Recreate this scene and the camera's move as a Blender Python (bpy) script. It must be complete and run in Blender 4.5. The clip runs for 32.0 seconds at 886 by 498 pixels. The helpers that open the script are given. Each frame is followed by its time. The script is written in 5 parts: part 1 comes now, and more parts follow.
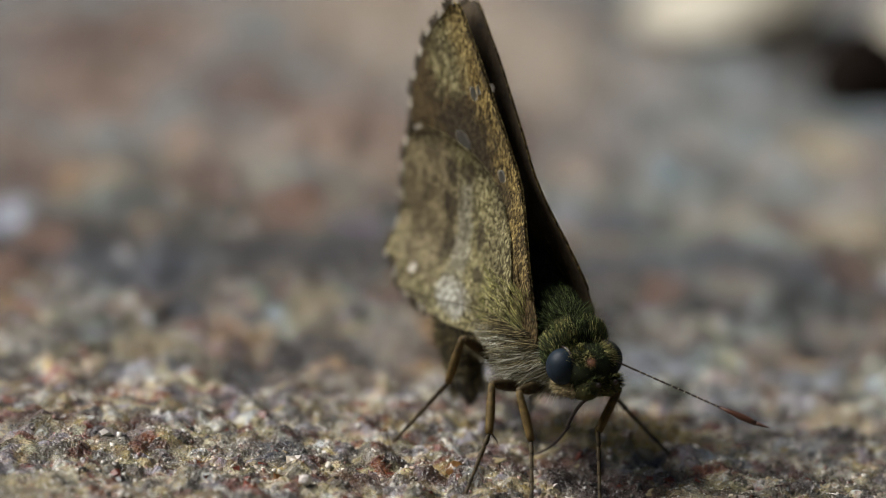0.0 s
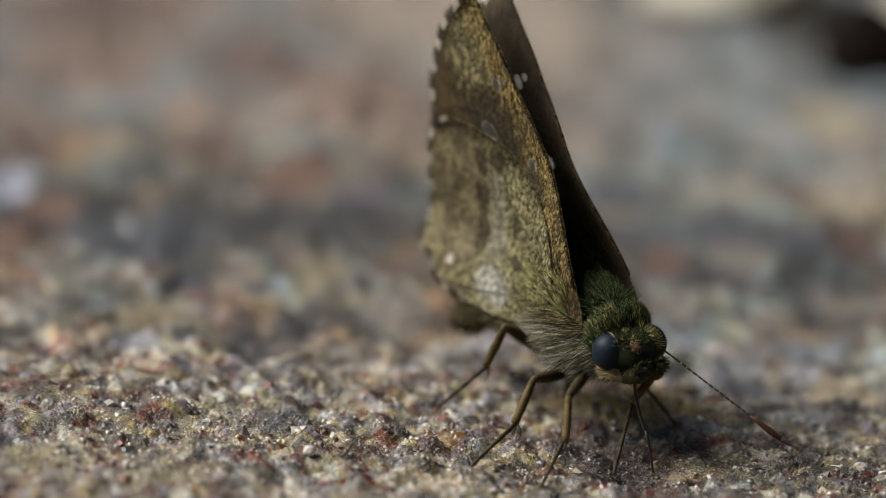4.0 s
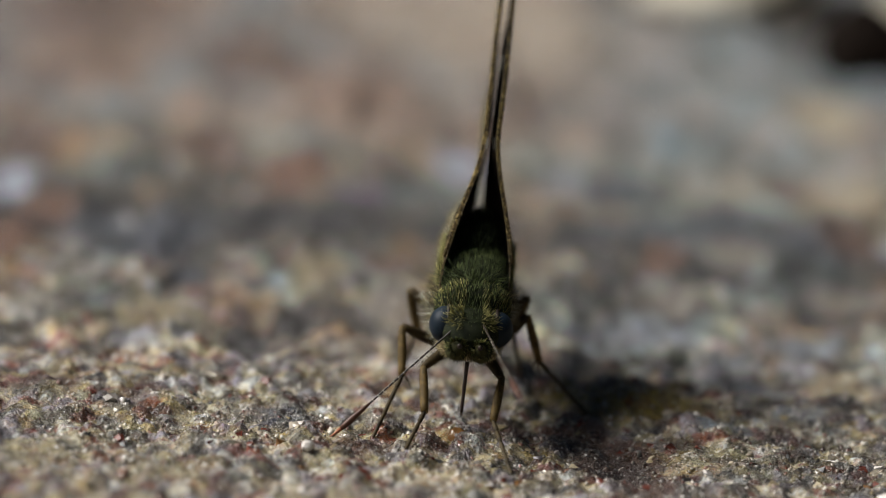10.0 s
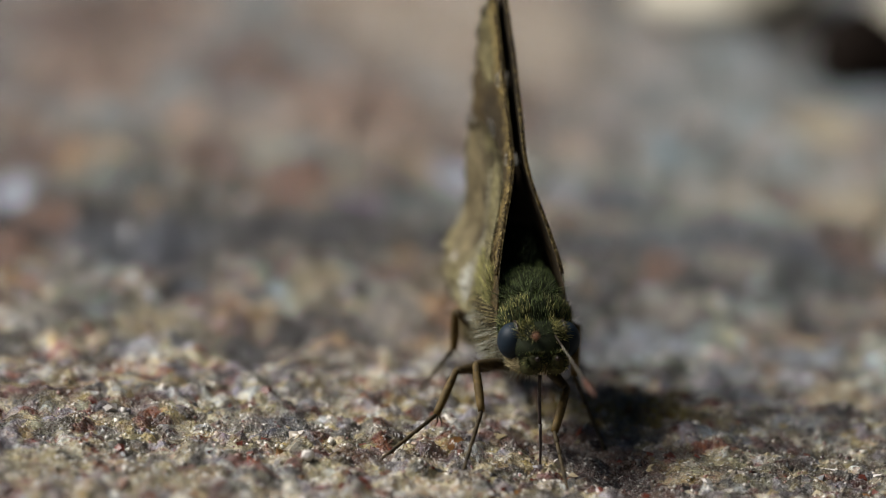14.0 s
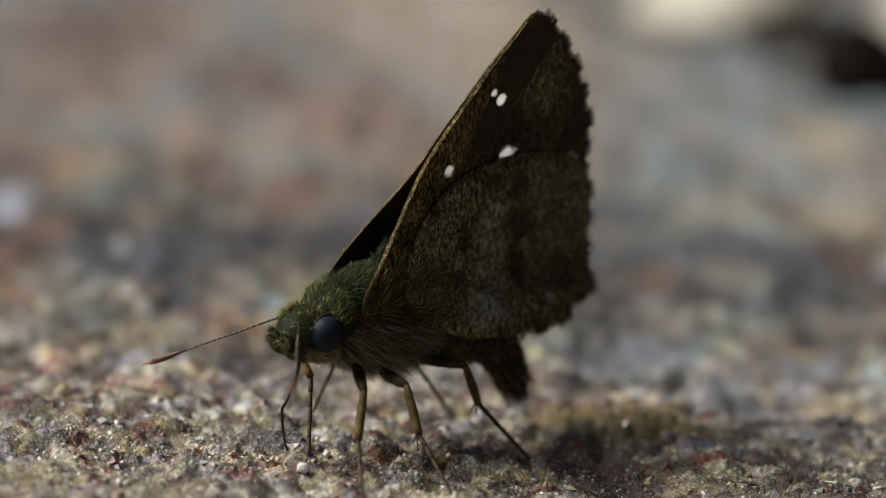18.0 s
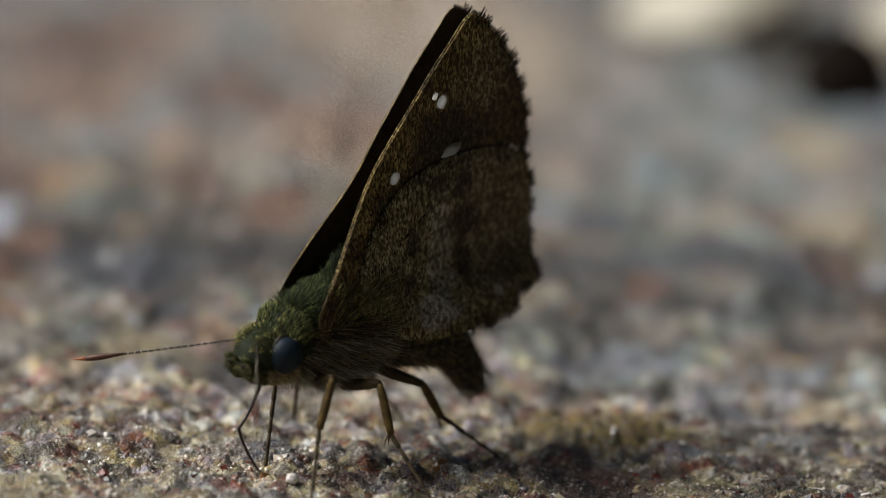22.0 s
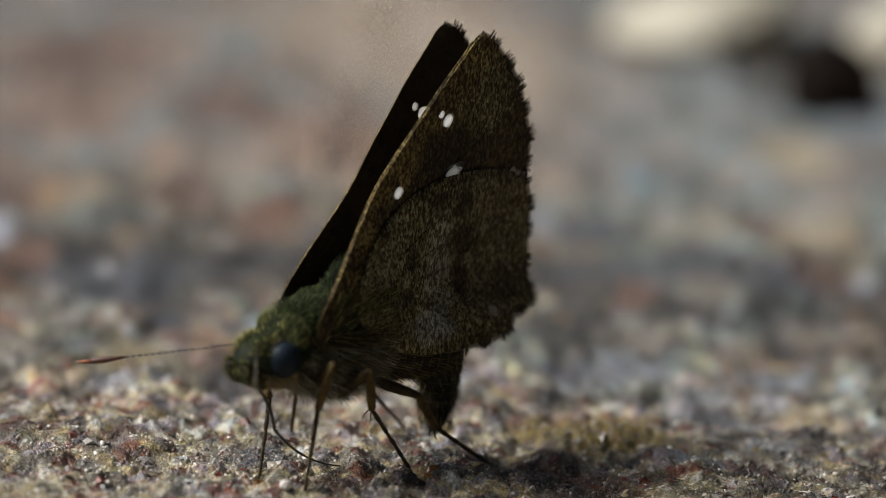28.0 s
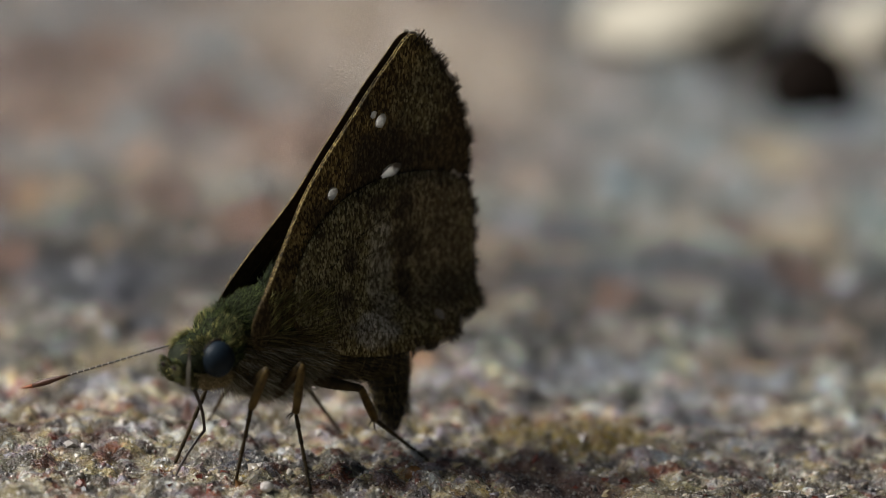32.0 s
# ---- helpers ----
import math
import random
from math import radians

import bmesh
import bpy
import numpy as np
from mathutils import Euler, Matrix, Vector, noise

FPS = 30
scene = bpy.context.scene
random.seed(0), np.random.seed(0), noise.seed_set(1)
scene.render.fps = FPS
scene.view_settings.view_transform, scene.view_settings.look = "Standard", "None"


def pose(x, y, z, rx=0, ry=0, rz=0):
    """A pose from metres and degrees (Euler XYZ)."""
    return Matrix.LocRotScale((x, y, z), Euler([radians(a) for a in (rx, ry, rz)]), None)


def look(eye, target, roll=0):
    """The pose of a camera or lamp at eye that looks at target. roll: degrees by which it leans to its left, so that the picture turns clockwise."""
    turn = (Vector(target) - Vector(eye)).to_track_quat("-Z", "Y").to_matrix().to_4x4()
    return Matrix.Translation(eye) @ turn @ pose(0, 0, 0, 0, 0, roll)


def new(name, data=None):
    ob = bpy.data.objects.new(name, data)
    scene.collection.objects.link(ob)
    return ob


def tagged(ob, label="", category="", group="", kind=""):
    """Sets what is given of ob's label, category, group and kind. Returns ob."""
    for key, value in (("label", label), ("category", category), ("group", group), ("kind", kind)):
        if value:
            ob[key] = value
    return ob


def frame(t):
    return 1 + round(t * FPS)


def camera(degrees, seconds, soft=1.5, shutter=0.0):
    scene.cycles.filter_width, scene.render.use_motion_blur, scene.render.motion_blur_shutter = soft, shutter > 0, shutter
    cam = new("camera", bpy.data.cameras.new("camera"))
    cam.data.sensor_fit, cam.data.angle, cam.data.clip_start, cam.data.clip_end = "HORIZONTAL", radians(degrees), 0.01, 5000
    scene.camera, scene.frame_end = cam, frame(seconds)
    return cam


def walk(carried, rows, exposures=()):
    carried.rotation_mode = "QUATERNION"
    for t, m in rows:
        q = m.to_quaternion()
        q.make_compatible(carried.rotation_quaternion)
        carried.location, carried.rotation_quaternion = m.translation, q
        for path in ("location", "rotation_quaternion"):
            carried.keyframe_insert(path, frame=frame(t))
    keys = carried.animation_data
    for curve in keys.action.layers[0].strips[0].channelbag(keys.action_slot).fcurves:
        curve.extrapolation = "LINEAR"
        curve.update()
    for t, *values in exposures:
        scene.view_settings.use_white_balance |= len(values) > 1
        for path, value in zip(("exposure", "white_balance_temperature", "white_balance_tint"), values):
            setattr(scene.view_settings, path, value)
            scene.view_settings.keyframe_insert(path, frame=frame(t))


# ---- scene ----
MM = 0.001
cam = camera(10.0, 32.0, soft=0.8)
cam.data.dof.use_dof = True
cam.data.dof.aperture_fstop = 17.0
PATH = [
    (0, pose(-0.00383, -0.29396, 0.09261, 75.263, 0.304, -0.091)),
    (0.5, pose(-0.00431, -0.29379, 0.09285, 75.178, 0.237, -0.153)),
    (1, pose(-0.00421, -0.29385, 0.09194, 75.279, 0.144, -0.093)),
    (1.5, pose(-0.00412, -0.29359, 0.09238, 75.146, 0.191, -0.089)),
    (2, pose(-0.00411, -0.29393, 0.09264, 75.043, 0.213, -0.065)),
    (2.5, pose(-0.00425, -0.29464, 0.09282, 75.035, 0.006, -0.034)),
    (3, pose(-0.00404, -0.29400, 0.09232, 75.020, 0.102, -0.021)),
    (3.5, pose(-0.00405, -0.29431, 0.09281, 74.939, 0.147, -0.033)),
    (5.5, pose(-0.00432, -0.29351, 0.09245, 74.906, 0.045, -0.073)),
    (6, pose(-0.00427, -0.29321, 0.09196, 74.959, 0.004, -0.066)),
    (6.5, pose(-0.00445, -0.29370, 0.09216, 74.939, -0.009, -0.088)),
    (7, pose(-0.00426, -0.29346, 0.09226, 74.912, 0.039, -0.066)),
    (7.5, pose(-0.00411, -0.29458, 0.09303, 74.838, 0.098, -0.075)),
    (8, pose(-0.00435, -0.29516, 0.09308, 74.891, 0.061, -0.106)),
    (8.5, pose(-0.00419, -0.29505, 0.09279, 74.953, -0.006, -0.039)),
    (9, pose(-0.00400, -0.29580, 0.09270, 75.000, 0.000, -0.000)),
    (9.5, pose(-0.00398, -0.29588, 0.09313, 74.898, 0.168, -0.056)),
    (10, pose(-0.00392, -0.29569, 0.09285, 74.935, 0.103, -0.025)),
    (10.5, pose(-0.00398, -0.29549, 0.09315, 74.917, 0.082, -0.030)),
    (11, pose(-0.00426, -0.29569, 0.09272, 75.002, 0.011, -0.067)),
    (11.5, pose(-0.00406, -0.29586, 0.09285, 74.984, 0.019, -0.033)),
    (12, pose(-0.00399, -0.29595, 0.09280, 74.978, 0.202, -0.070)),
    (12.5, pose(-0.00425, -0.29550, 0.09268, 75.007, 0.123, -0.091)),
    (13, pose(-0.00429, -0.29618, 0.09308, 74.999, 0.095, -0.094)),
    (13.5, pose(-0.00432, -0.29612, 0.09337, 74.975, 0.083, -0.096)),
    (14, pose(-0.00401, -0.29610, 0.09308, 75.021, 0.238, -0.086)),
    (14.5, pose(-0.00401, -0.29656, 0.09258, 75.135, 0.342, -0.132)),
    (16.5, pose(-0.00406, -0.29510, 0.09195, 75.316, 0.310, -0.135)),
    (17, pose(-0.00390, -0.29436, 0.09198, 75.284, 0.311, -0.109)),
    (17.5, pose(-0.00377, -0.29395, 0.09183, 75.272, 0.338, -0.100)),
    (18, pose(-0.00381, -0.29410, 0.09187, 75.268, 0.293, -0.104)),
    (18.5, pose(-0.00347, -0.29421, 0.09216, 75.216, 0.361, -0.056)),
    (19, pose(-0.00400, -0.29444, 0.09285, 75.047, 0.511, -0.271)),
    (19.5, pose(-0.00375, -0.29481, 0.09200, 75.228, 0.591, -0.256)),
    (20, pose(-0.00322, -0.29460, 0.09170, 75.313, 0.548, -0.161)),
    (20.5, pose(-0.00414, -0.29491, 0.09199, 75.324, 0.535, -0.320)),
    (21, pose(-0.00362, -0.29452, 0.09181, 75.350, 0.599, -0.261)),
    (21.5, pose(-0.00365, -0.29499, 0.09147, 75.482, 0.538, -0.256)),
    (22, pose(-0.00376, -0.29479, 0.09217, 75.358, 0.643, -0.336)),
    (22.5, pose(-0.00332, -0.29514, 0.09141, 75.513, 0.719, -0.276)),
    (23, pose(-0.00350, -0.29461, 0.09184, 75.442, 0.699, -0.291)),
    (23.5, pose(-0.00442, -0.29817, 0.09224, 75.502, 0.797, -0.570)),
    (24, pose(-0.00389, -0.29824, 0.09319, 75.393, 0.739, -0.451)),
    (24.5, pose(-0.00345, -0.29883, 0.09336, 75.400, 0.883, -0.430)),
    (25, pose(-0.00376, -0.29899, 0.09315, 75.487, 0.839, -0.466)),
    (25.5, pose(-0.00371, -0.29915, 0.09347, 75.444, 0.829, -0.459)),
    (27.5, pose(-0.00348, -0.29934, 0.09345, 75.447, 0.955, -0.465)),
    (28, pose(-0.00316, -0.29950, 0.09309, 75.512, 1.013, -0.435)),
    (28.5, pose(-0.00321, -0.29946, 0.09321, 75.466, 1.058, -0.459)),
    (29, pose(-0.00351, -0.29962, 0.09313, 75.488, 1.107, -0.537)),
    (29.5, pose(-0.00272, -0.29981, 0.09350, 75.453, 1.133, -0.408)),
    (30, pose(-0.00361, -0.30013, 0.09312, 75.457, 1.167, -0.744)),
    (30.5, pose(-0.00381, -0.29989, 0.09323, 75.475, 1.038, -0.788)),
    (31, pose(-0.00312, -0.29974, 0.09315, 75.489, 1.166, -0.713)),
    (31.5, pose(-0.00300, -0.29972, 0.09371, 75.400, 1.213, -0.705)),
    (32, pose(-0.00352, -0.29975, 0.09361, 75.443, 1.126, -0.769)),
]
walk(cam, PATH)
# the plane of focus: on the head at first, further back at the wings' outer edge later
focus = new("focus_plane")
walk(focus, [(t, pose(-0.004, y, z)) for t, y, z in ((0, 0.0052, 0.0123), (14.5, 0.0052, 0.0123), (16.5, 0.0040, 0.0126), (22.6, 0.0040, 0.0126), (23.6, 0.0062, 0.0115), (30.3, 0.0062, 0.0115), (31.0, 0.0045, 0.0119), (32, 0.0045, 0.0119))])
cam.data.dof.focus_object = focus

# ---- daylight: sun from one side and a little behind, open sky ----
SUN_DIR = Vector((-0.66, 0.08, 0.75)).normalized()
SUN_EL, SUN_ROT = math.asin(SUN_DIR.z), math.atan2(SUN_DIR.x, SUN_DIR.y)
world = bpy.data.worlds.new("world")
scene.world = world
world.use_nodes = True
wn = world.node_tree.nodes
sky = wn.new("ShaderNodeTexSky")
sky.sky_type = "NISHITA"
sky.sun_disc = False
sky.sun_elevation, sky.sun_rotation = SUN_EL, SUN_ROT
wn["Background"].inputs["Strength"].default_value = 0.010
world.node_tree.links.new(sky.outputs[0], wn["Background"].inputs["Color"])
sun = new("sun", bpy.data.lights.new("sun", "SUN"))
sun.data.energy, sun.data.angle, sun.data.color = 5.3, radians(42), (1.0, 0.985, 0.96)
sun.matrix_world = look(SUN_DIR * 2, (0, 0, 0))
scene.view_settings.exposure = 0.0


# ---- materials ----
class Mat:
    """A small wrapper to wire node materials."""

    def __init__(self, name, rough=0.6, spec=0.4, metal=0.0):
        self.m = bpy.data.materials.new(name)
        self.m.use_nodes = True
        self.t = self.m.node_tree
        self.b = self.t.nodes["Principled BSDF"]
        self.b.inputs["Roughness"].default_value = rough
        self.b.inputs["Specular IOR Level"].default_value = spec
        self.b.inputs["Metallic"].default_value = metal

    def n(self, kind, **kw):
        node = self.t.nodes.new(kind)
        for k, v in kw.items():
            node.inputs[k].default_value = v
        return node

    def link(self, a, b):
        self.t.links.new(a, b)

    def noise(self, scale, detail=3.0, vec=None, rough=0.55):
        node = self.n("ShaderNodeTexNoise", Scale=scale, Detail=detail, Roughness=rough)
        self.link(vec if vec else self.n("ShaderNodeTexCoord").outputs["Object"], node.inputs["Vector"])
        return node.outputs["Fac"]

    def ramp(self, fac, stops):
        node = self.n("ShaderNodeValToRGB")
        e = node.color_ramp.elements
        while len(e) < len(stops):
            e.new(0.5)
        for i, (p, c) in enumerate(stops):
            e[i].position, e[i].color = p, (*c, 1)
        self.link(fac, node.inputs[0])
        return node.outputs[0]

    def mix(self, fac, a, b, mode="MIX"):
        node = self.t.nodes.new("ShaderNodeMix")
        node.data_type, node.blend_type = "RGBA", mode
        for s, v in ((0, fac), (6, a), (7, b)):
            if isinstance(v, (int, float)):
                node.inputs[s].default_value = v
            elif isinstance(v, tuple):
                node.inputs[s].default_value = (*v, 1)
            else:
                self.link(v, node.inputs[s])
        return node.outputs[2]

    def math(self, op, a, b=0.0, clamp=False):
        node = self.t.nodes.new("ShaderNodeMath")
        node.operation, node.use_clamp = op, clamp
        for s, v in ((0, a), (1, b)):
            if isinstance(v, (int, float)):
                node.inputs[s].default_value = v
            else:
                self.link(v, node.inputs[s])
        return node.outputs[0]

    def color(self, v):
        if isinstance(v, tuple):
            self.b.inputs["Base Color"].default_value = (*v, 1)
        else:
            self.link(v, self.b.inputs["Base Color"])
        return self

    def bump(self, height, strength, dist):
        node = self.n("ShaderNodeBump", Strength=strength, Distance=dist)
        self.link(height, node.inputs["Height"])
        self.link(node.outputs[0], self.b.inputs["Normal"])
        return self

    def translucent(self, share, tint):
        tr = self.n("ShaderNodeBsdfTranslucent")
        if isinstance(tint, tuple):
            tr.inputs[0].default_value = (*tint, 1)
        else:
            self.link(tint, tr.inputs[0])
        mx = self.n("ShaderNodeMixShader")
        mx.inputs[0].default_value = share
        self.link(self.b.outputs[0], mx.inputs[1])
        self.link(tr.outputs[0], mx.inputs[2])
        self.link(mx.outputs[0], self.t.nodes["Material Output"].inputs["Surface"])
        return self


def plain(name, a, b, scale, rough=0.6, spec=0.4, bump=0.3, dist=0.00003):
    """Two tones of one stuff, mixed by noise at two scales."""
    m = Mat(name, rough, spec)
    f2 = m.math("ADD", m.math("MULTIPLY", m.noise(scale * 0.23, 2), 0.5), m.math("MULTIPLY", m.noise(scale, 4), 0.5))
    m.color(m.ramp(f2, [(0.36, a), (0.64, b)]))
    m.bump(m.noise(scale * 2.0, 4), bump, dist)
    return m.m


MINERALS = [(0.0, (0.060, 0.050, 0.048)), (0.09, (0.19, 0.052, 0.036)), (0.23, (0.45, 0.355, 0.22)), (0.38, (0.30, 0.27, 0.31)), (0.46, (0.55, 0.49, 0.37)),
            (0.60, (0.36, 0.33, 0.22)), (0.70, (0.56, 0.53, 0.46)), (0.84, (0.80, 0.80, 0.78)), (0.95, (0.12, 0.075, 0.06))]


def crystals(m, scale, warp):
    """Crystal grains: colour by cell from the rock's minerals, and the distance to the cell's edge."""
    co = m.n("ShaderNodeTexCoord").outputs["Object"]
    nz = m.n("ShaderNodeTexNoise", Scale=scale * 0.9, Detail=2.0)
    m.link(co, nz.inputs["Vector"])
    off = m.n("ShaderNodeVectorMath")
    off.operation = "MULTIPLY_ADD"
    off.inputs[1].default_value = (warp,) * 3
    m.link(nz.outputs["Color"], off.inputs[0])
    m.link(co, off.inputs[2])
    vor = m.n("ShaderNodeTexVoronoi", Scale=scale)
    m.link(off.outputs[0], vor.inputs["Vector"])
    pick = m.n("ShaderNodeSeparateColor")
    m.link(vor.outputs["Color"], pick.inputs[0])
    node = m.ramp(pick.outputs[0], MINERALS)
    node.node.color_ramp.interpolation = "CONSTANT"
    return node, pick.outputs[1], vor.outputs["Distance"]


def rock_material(name):
    m = Mat(name, 0.5, 0.45)
    tint = m.n("ShaderNodeVertexColor")
    tint.layer_name = "mineral"
    c1, _, d1 = crystals(m, 1350.0, 0.0022)
    c2, _, _ = crystals(m, 520.0, 0.0050)
    c3, r3, _ = crystals(m, 2600.0, 0.0011)
    cell = m.mix(0.35, c1, c2)
    cell = m.mix(m.ramp(m.noise(900.0, 2), [(0.40, (0.12,) * 3), (0.62, (0.45,) * 3)]), cell, c3)
    shade = m.mix(1.0, cell, m.mix(1.0, tint.outputs[0], (1.70, 1.84, 2.04), "MULTIPLY"), "MULTIPLY")
    c = m.mix(0.62, tint.outputs[0], shade)
    dirt = m.noise(900.0, 5, rough=0.7)
    c = m.mix(m.ramp(dirt, [(0.52, (0, 0, 0)), (0.64, (0.85,) * 3)]), c, m.mix(0.8, c, (0.032, 0.022, 0.012)))
    # fine crevice shade put into the colour where the bump lies low
    speck = m.noise(4400.0, 4, rough=0.7)
    c = m.mix(m.ramp(speck, [(0.36, (0.7,) * 3), (0.46, (0, 0, 0))]), c, m.mix(0.75, c, (0.02, 0.015, 0.010)))
    # glints of tiny facets, painted white into the base colour
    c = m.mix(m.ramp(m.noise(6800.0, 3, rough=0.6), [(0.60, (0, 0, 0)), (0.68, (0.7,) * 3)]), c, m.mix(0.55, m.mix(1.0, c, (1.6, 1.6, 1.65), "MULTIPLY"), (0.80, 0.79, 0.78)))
    vivid = m.n("ShaderNodeHueSaturation", Saturation=1.42)
    m.link(c, vivid.inputs["Color"])
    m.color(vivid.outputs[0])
    m.link(m.ramp(r3, [(0.0, (0.14,) * 3), (0.30, (0.34,) * 3), (1.0, (0.8,) * 3)]), m.b.inputs["Roughness"])
    m.b.inputs["Coat Weight"].default_value, m.b.inputs["Coat Roughness"].default_value = 1.0, 0.09
    fine = m.math("ADD", m.math("MULTIPLY", speck, 0.55), m.math("MULTIPLY", m.noise(7500.0, 3), 0.25))
    h = m.math("ADD", m.math("MULTIPLY", m.noise(1100.0, 4, rough=0.6), 0.7), m.math("ADD", m.math("MULTIPLY", d1, 0.5), fine))
    m.bump(h, 1.0, 0.00040)
    m.link(m.b.inputs["Normal"].links[0].from_socket, m.b.inputs["Coat Normal"])
    return m.m


def grit_material():
    m = Mat("mineral_grains", 0.34, 0.6)
    tint = m.n("ShaderNodeVertexColor")
    tint.layer_name = "mineral"
    rnd = m.n("ShaderNodeNewGeometry").outputs["Random Per Island"]
    n = m.noise(2600.0, 4, rough=0.65)
    c = m.mix(m.ramp(n, [(0.35, (0.75,) * 3), (0.6, (0,) * 3)]), tint.outputs[0], m.mix(0.6, tint.outputs[0], (0.06, 0.045, 0.03)))
    m.color(c)
    m.link(m.ramp(rnd, [(0.0, (0.05,) * 3), (0.5, (0.2,) * 3), (1.0, (0.55,) * 3)]), m.b.inputs["Roughness"])
    m.b.inputs["Coat Weight"].default_value, m.b.inputs["Coat Roughness"].default_value = 0.6, 0.06
    m.bump(m.math("ADD", m.noise(5200.0, 4), m.math("MULTIPLY", m.noise(1500.0, 3), 1.5)), 0.5, 0.00004)
    return m.m


def wing_material(name, hind):
    """Underside of a wing: single scales in gold, olive and brown, a pale band and dark spots on the hind wing, a golden front edge."""
    m = Mat(name, 0.6, 0.18)
    co = m.n("ShaderNodeTexCoord").outputs["Object"]
    xyz = m.n("ShaderNodeSeparateXYZ")
    m.link(co, xyz.inputs[0])
    x, z = m.math("MULTIPLY", xyz.outputs[0], 1000.0), m.math("MULTIPLY", xyz.outputs[2], 1000.0)
    stretch = m.n("ShaderNodeMapping")
    stretch.inputs["Rotation"].default_value = (0, radians(-55 if not hind else -35), 0)
    stretch.inputs["Scale"].default_value = (1.0, 1.0, 0.40)
    m.link(co, stretch.inputs[0])
    vor = m.n("ShaderNodeTexVoronoi", Scale=10500.0)
    m.link(stretch.outputs[0], vor.inputs["Vector"])
    pick = m.n("ShaderNodeSeparateColor")
    m.link(vor.outputs["Color"], pick.inputs[0])
    clump = m.noise(3200.0, 3, stretch.outputs[0], 0.65)
    s = m.math("ADD", m.math("MULTIPLY", pick.outputs[0], 0.66), m.math("MULTIPLY", m.math("SUBTRACT", clump, 0.3), 0.60))
    s = m.math("SUBTRACT", s, m.math("MULTIPLY", vor.outputs["Distance"], 0.22))
    blot = m.noise(420.0, 3, co)
    fleck = m.noise(1100.0, 3, co)

    def scales(dark, mid, light):
        return m.ramp(s, [(0.15, dark), (0.42, mid), (0.72, light)])

    def blob(cx, cz, rx, rz, soft=0.5, rag=1.8):
        dx = m.math("DIVIDE", m.math("SUBTRACT", x, cx), rx)
        dz = m.math("DIVIDE", m.math("SUBTRACT", z, cz), rz)
        d = m.math("ADD", m.math("MULTIPLY", dx, dx), m.math("MULTIPLY", dz, dz))
        d = m.math("ADD", d, m.math("MULTIPLY", m.math("SUBTRACT", fleck, 0.5), 2 * rag))
        return m.math("SUBTRACT", 1.0, m.math("DIVIDE", m.math("SUBTRACT", d, 1.0 - soft), 2 * soft), True)

    def lay(c, mask, share, col):
        return m.mix(m.math("MULTIPLY", mask, share), c, col)

    brown = scales((0.038, 0.025, 0.010), (0.090, 0.060, 0.025), (0.20, 0.142, 0.062))
    dark = scales((0.022, 0.015, 0.008), (0.046, 0.034, 0.018), (0.10, 0.078, 0.044))
    gold = scales((0.042, 0.028, 0.008), (0.25, 0.170, 0.052), (0.70, 0.52, 0.19))
    olive = scales((0.056, 0.045, 0.018), (0.24, 0.205, 0.088), (0.62, 0.555, 0.31))
    tan = scales((0.075, 0.058, 0.030), (0.22, 0.172, 0.092), (0.42, 0.34, 0.20))
    white = scales((0.15, 0.14, 0.10), (0.56, 0.54, 0.45), (0.88, 0.87, 0.80))
    if hind:
        c = lay(olive, blob(-12.0, 3.0, 3.6, 5.5, 0.5), 0.9, tan)
        c = lay(c, blob(-7.6, 1.6, 1.15, 3.4, 0.6, 1.4), 0.36, white)
        c = lay(c, blob(-6.6, -1.9, 1.8, 1.0, 0.6, 1.4), 0.85, white)
        for cx, cz, rx, rz in ((-9.5, 5.4, 0.8, 0.9), (-9.7, 3.0, 0.8, 1.1), (-9.5, 0.6, 0.7, 1.1), (-7.6, 5.9, 0.9, 0.6), (-4.6, 0.3, 0.7, 0.5), (-5.2, 2.6, 0.6, 0.9)):
            c = lay(c, blob(cx, cz, rx, rz, 0.5, 1.0), 0.85, dark)
        c = m.mix(m.ramp(blot, [(0.40, (0.5,) * 3), (0.56, (0,) * 3)]), c, dark)
    else:
        along = m.math("ADD", m.math("MULTIPLY", x, 0.80), m.math("MULTIPLY", z, 0.60))
        edge = m.math("DIVIDE", m.math("ADD", m.math("ADD", along, 0.5), m.math("MULTIPLY", m.math("SUBTRACT", fleck, 0.5), 2.0)), 1.2, True)
        c = lay(brown, blob(-10.6, 13.2, 2.2, 3.2, 0.6), 0.85, olive)
        c = lay(c, m.math("MULTIPLY", edge, m.math("DIVIDE", m.math("SUBTRACT", z, 0.8), 3.0, True)), 0.75, gold)
        c = lay(c, blob(-8.4, 8.2, 3.0, 2.1, 0.6), 0.9, dark)
        c = lay(c, blob(-4.6, 5.0, 2.4, 1.8, 0.6), 0.7, dark)
        c = lay(c, blob(-6.4, 12.4, 0.6, 0.5, 0.5), 0.7, dark)
        c = m.mix(m.ramp(blot, [(0.40, (0.4,) * 3), (0.56, (0,) * 3)]), c, dark)
    m.color(c)
    m.bump(m.math("ADD", s, m.math("MULTIPLY", vor.outputs["Distance"], -0.8)), 1.0, 0.00006)
    m.translucent(0.10, m.mix(0.6, c, (0.16, 0.085, 0.03)))
    return m.m


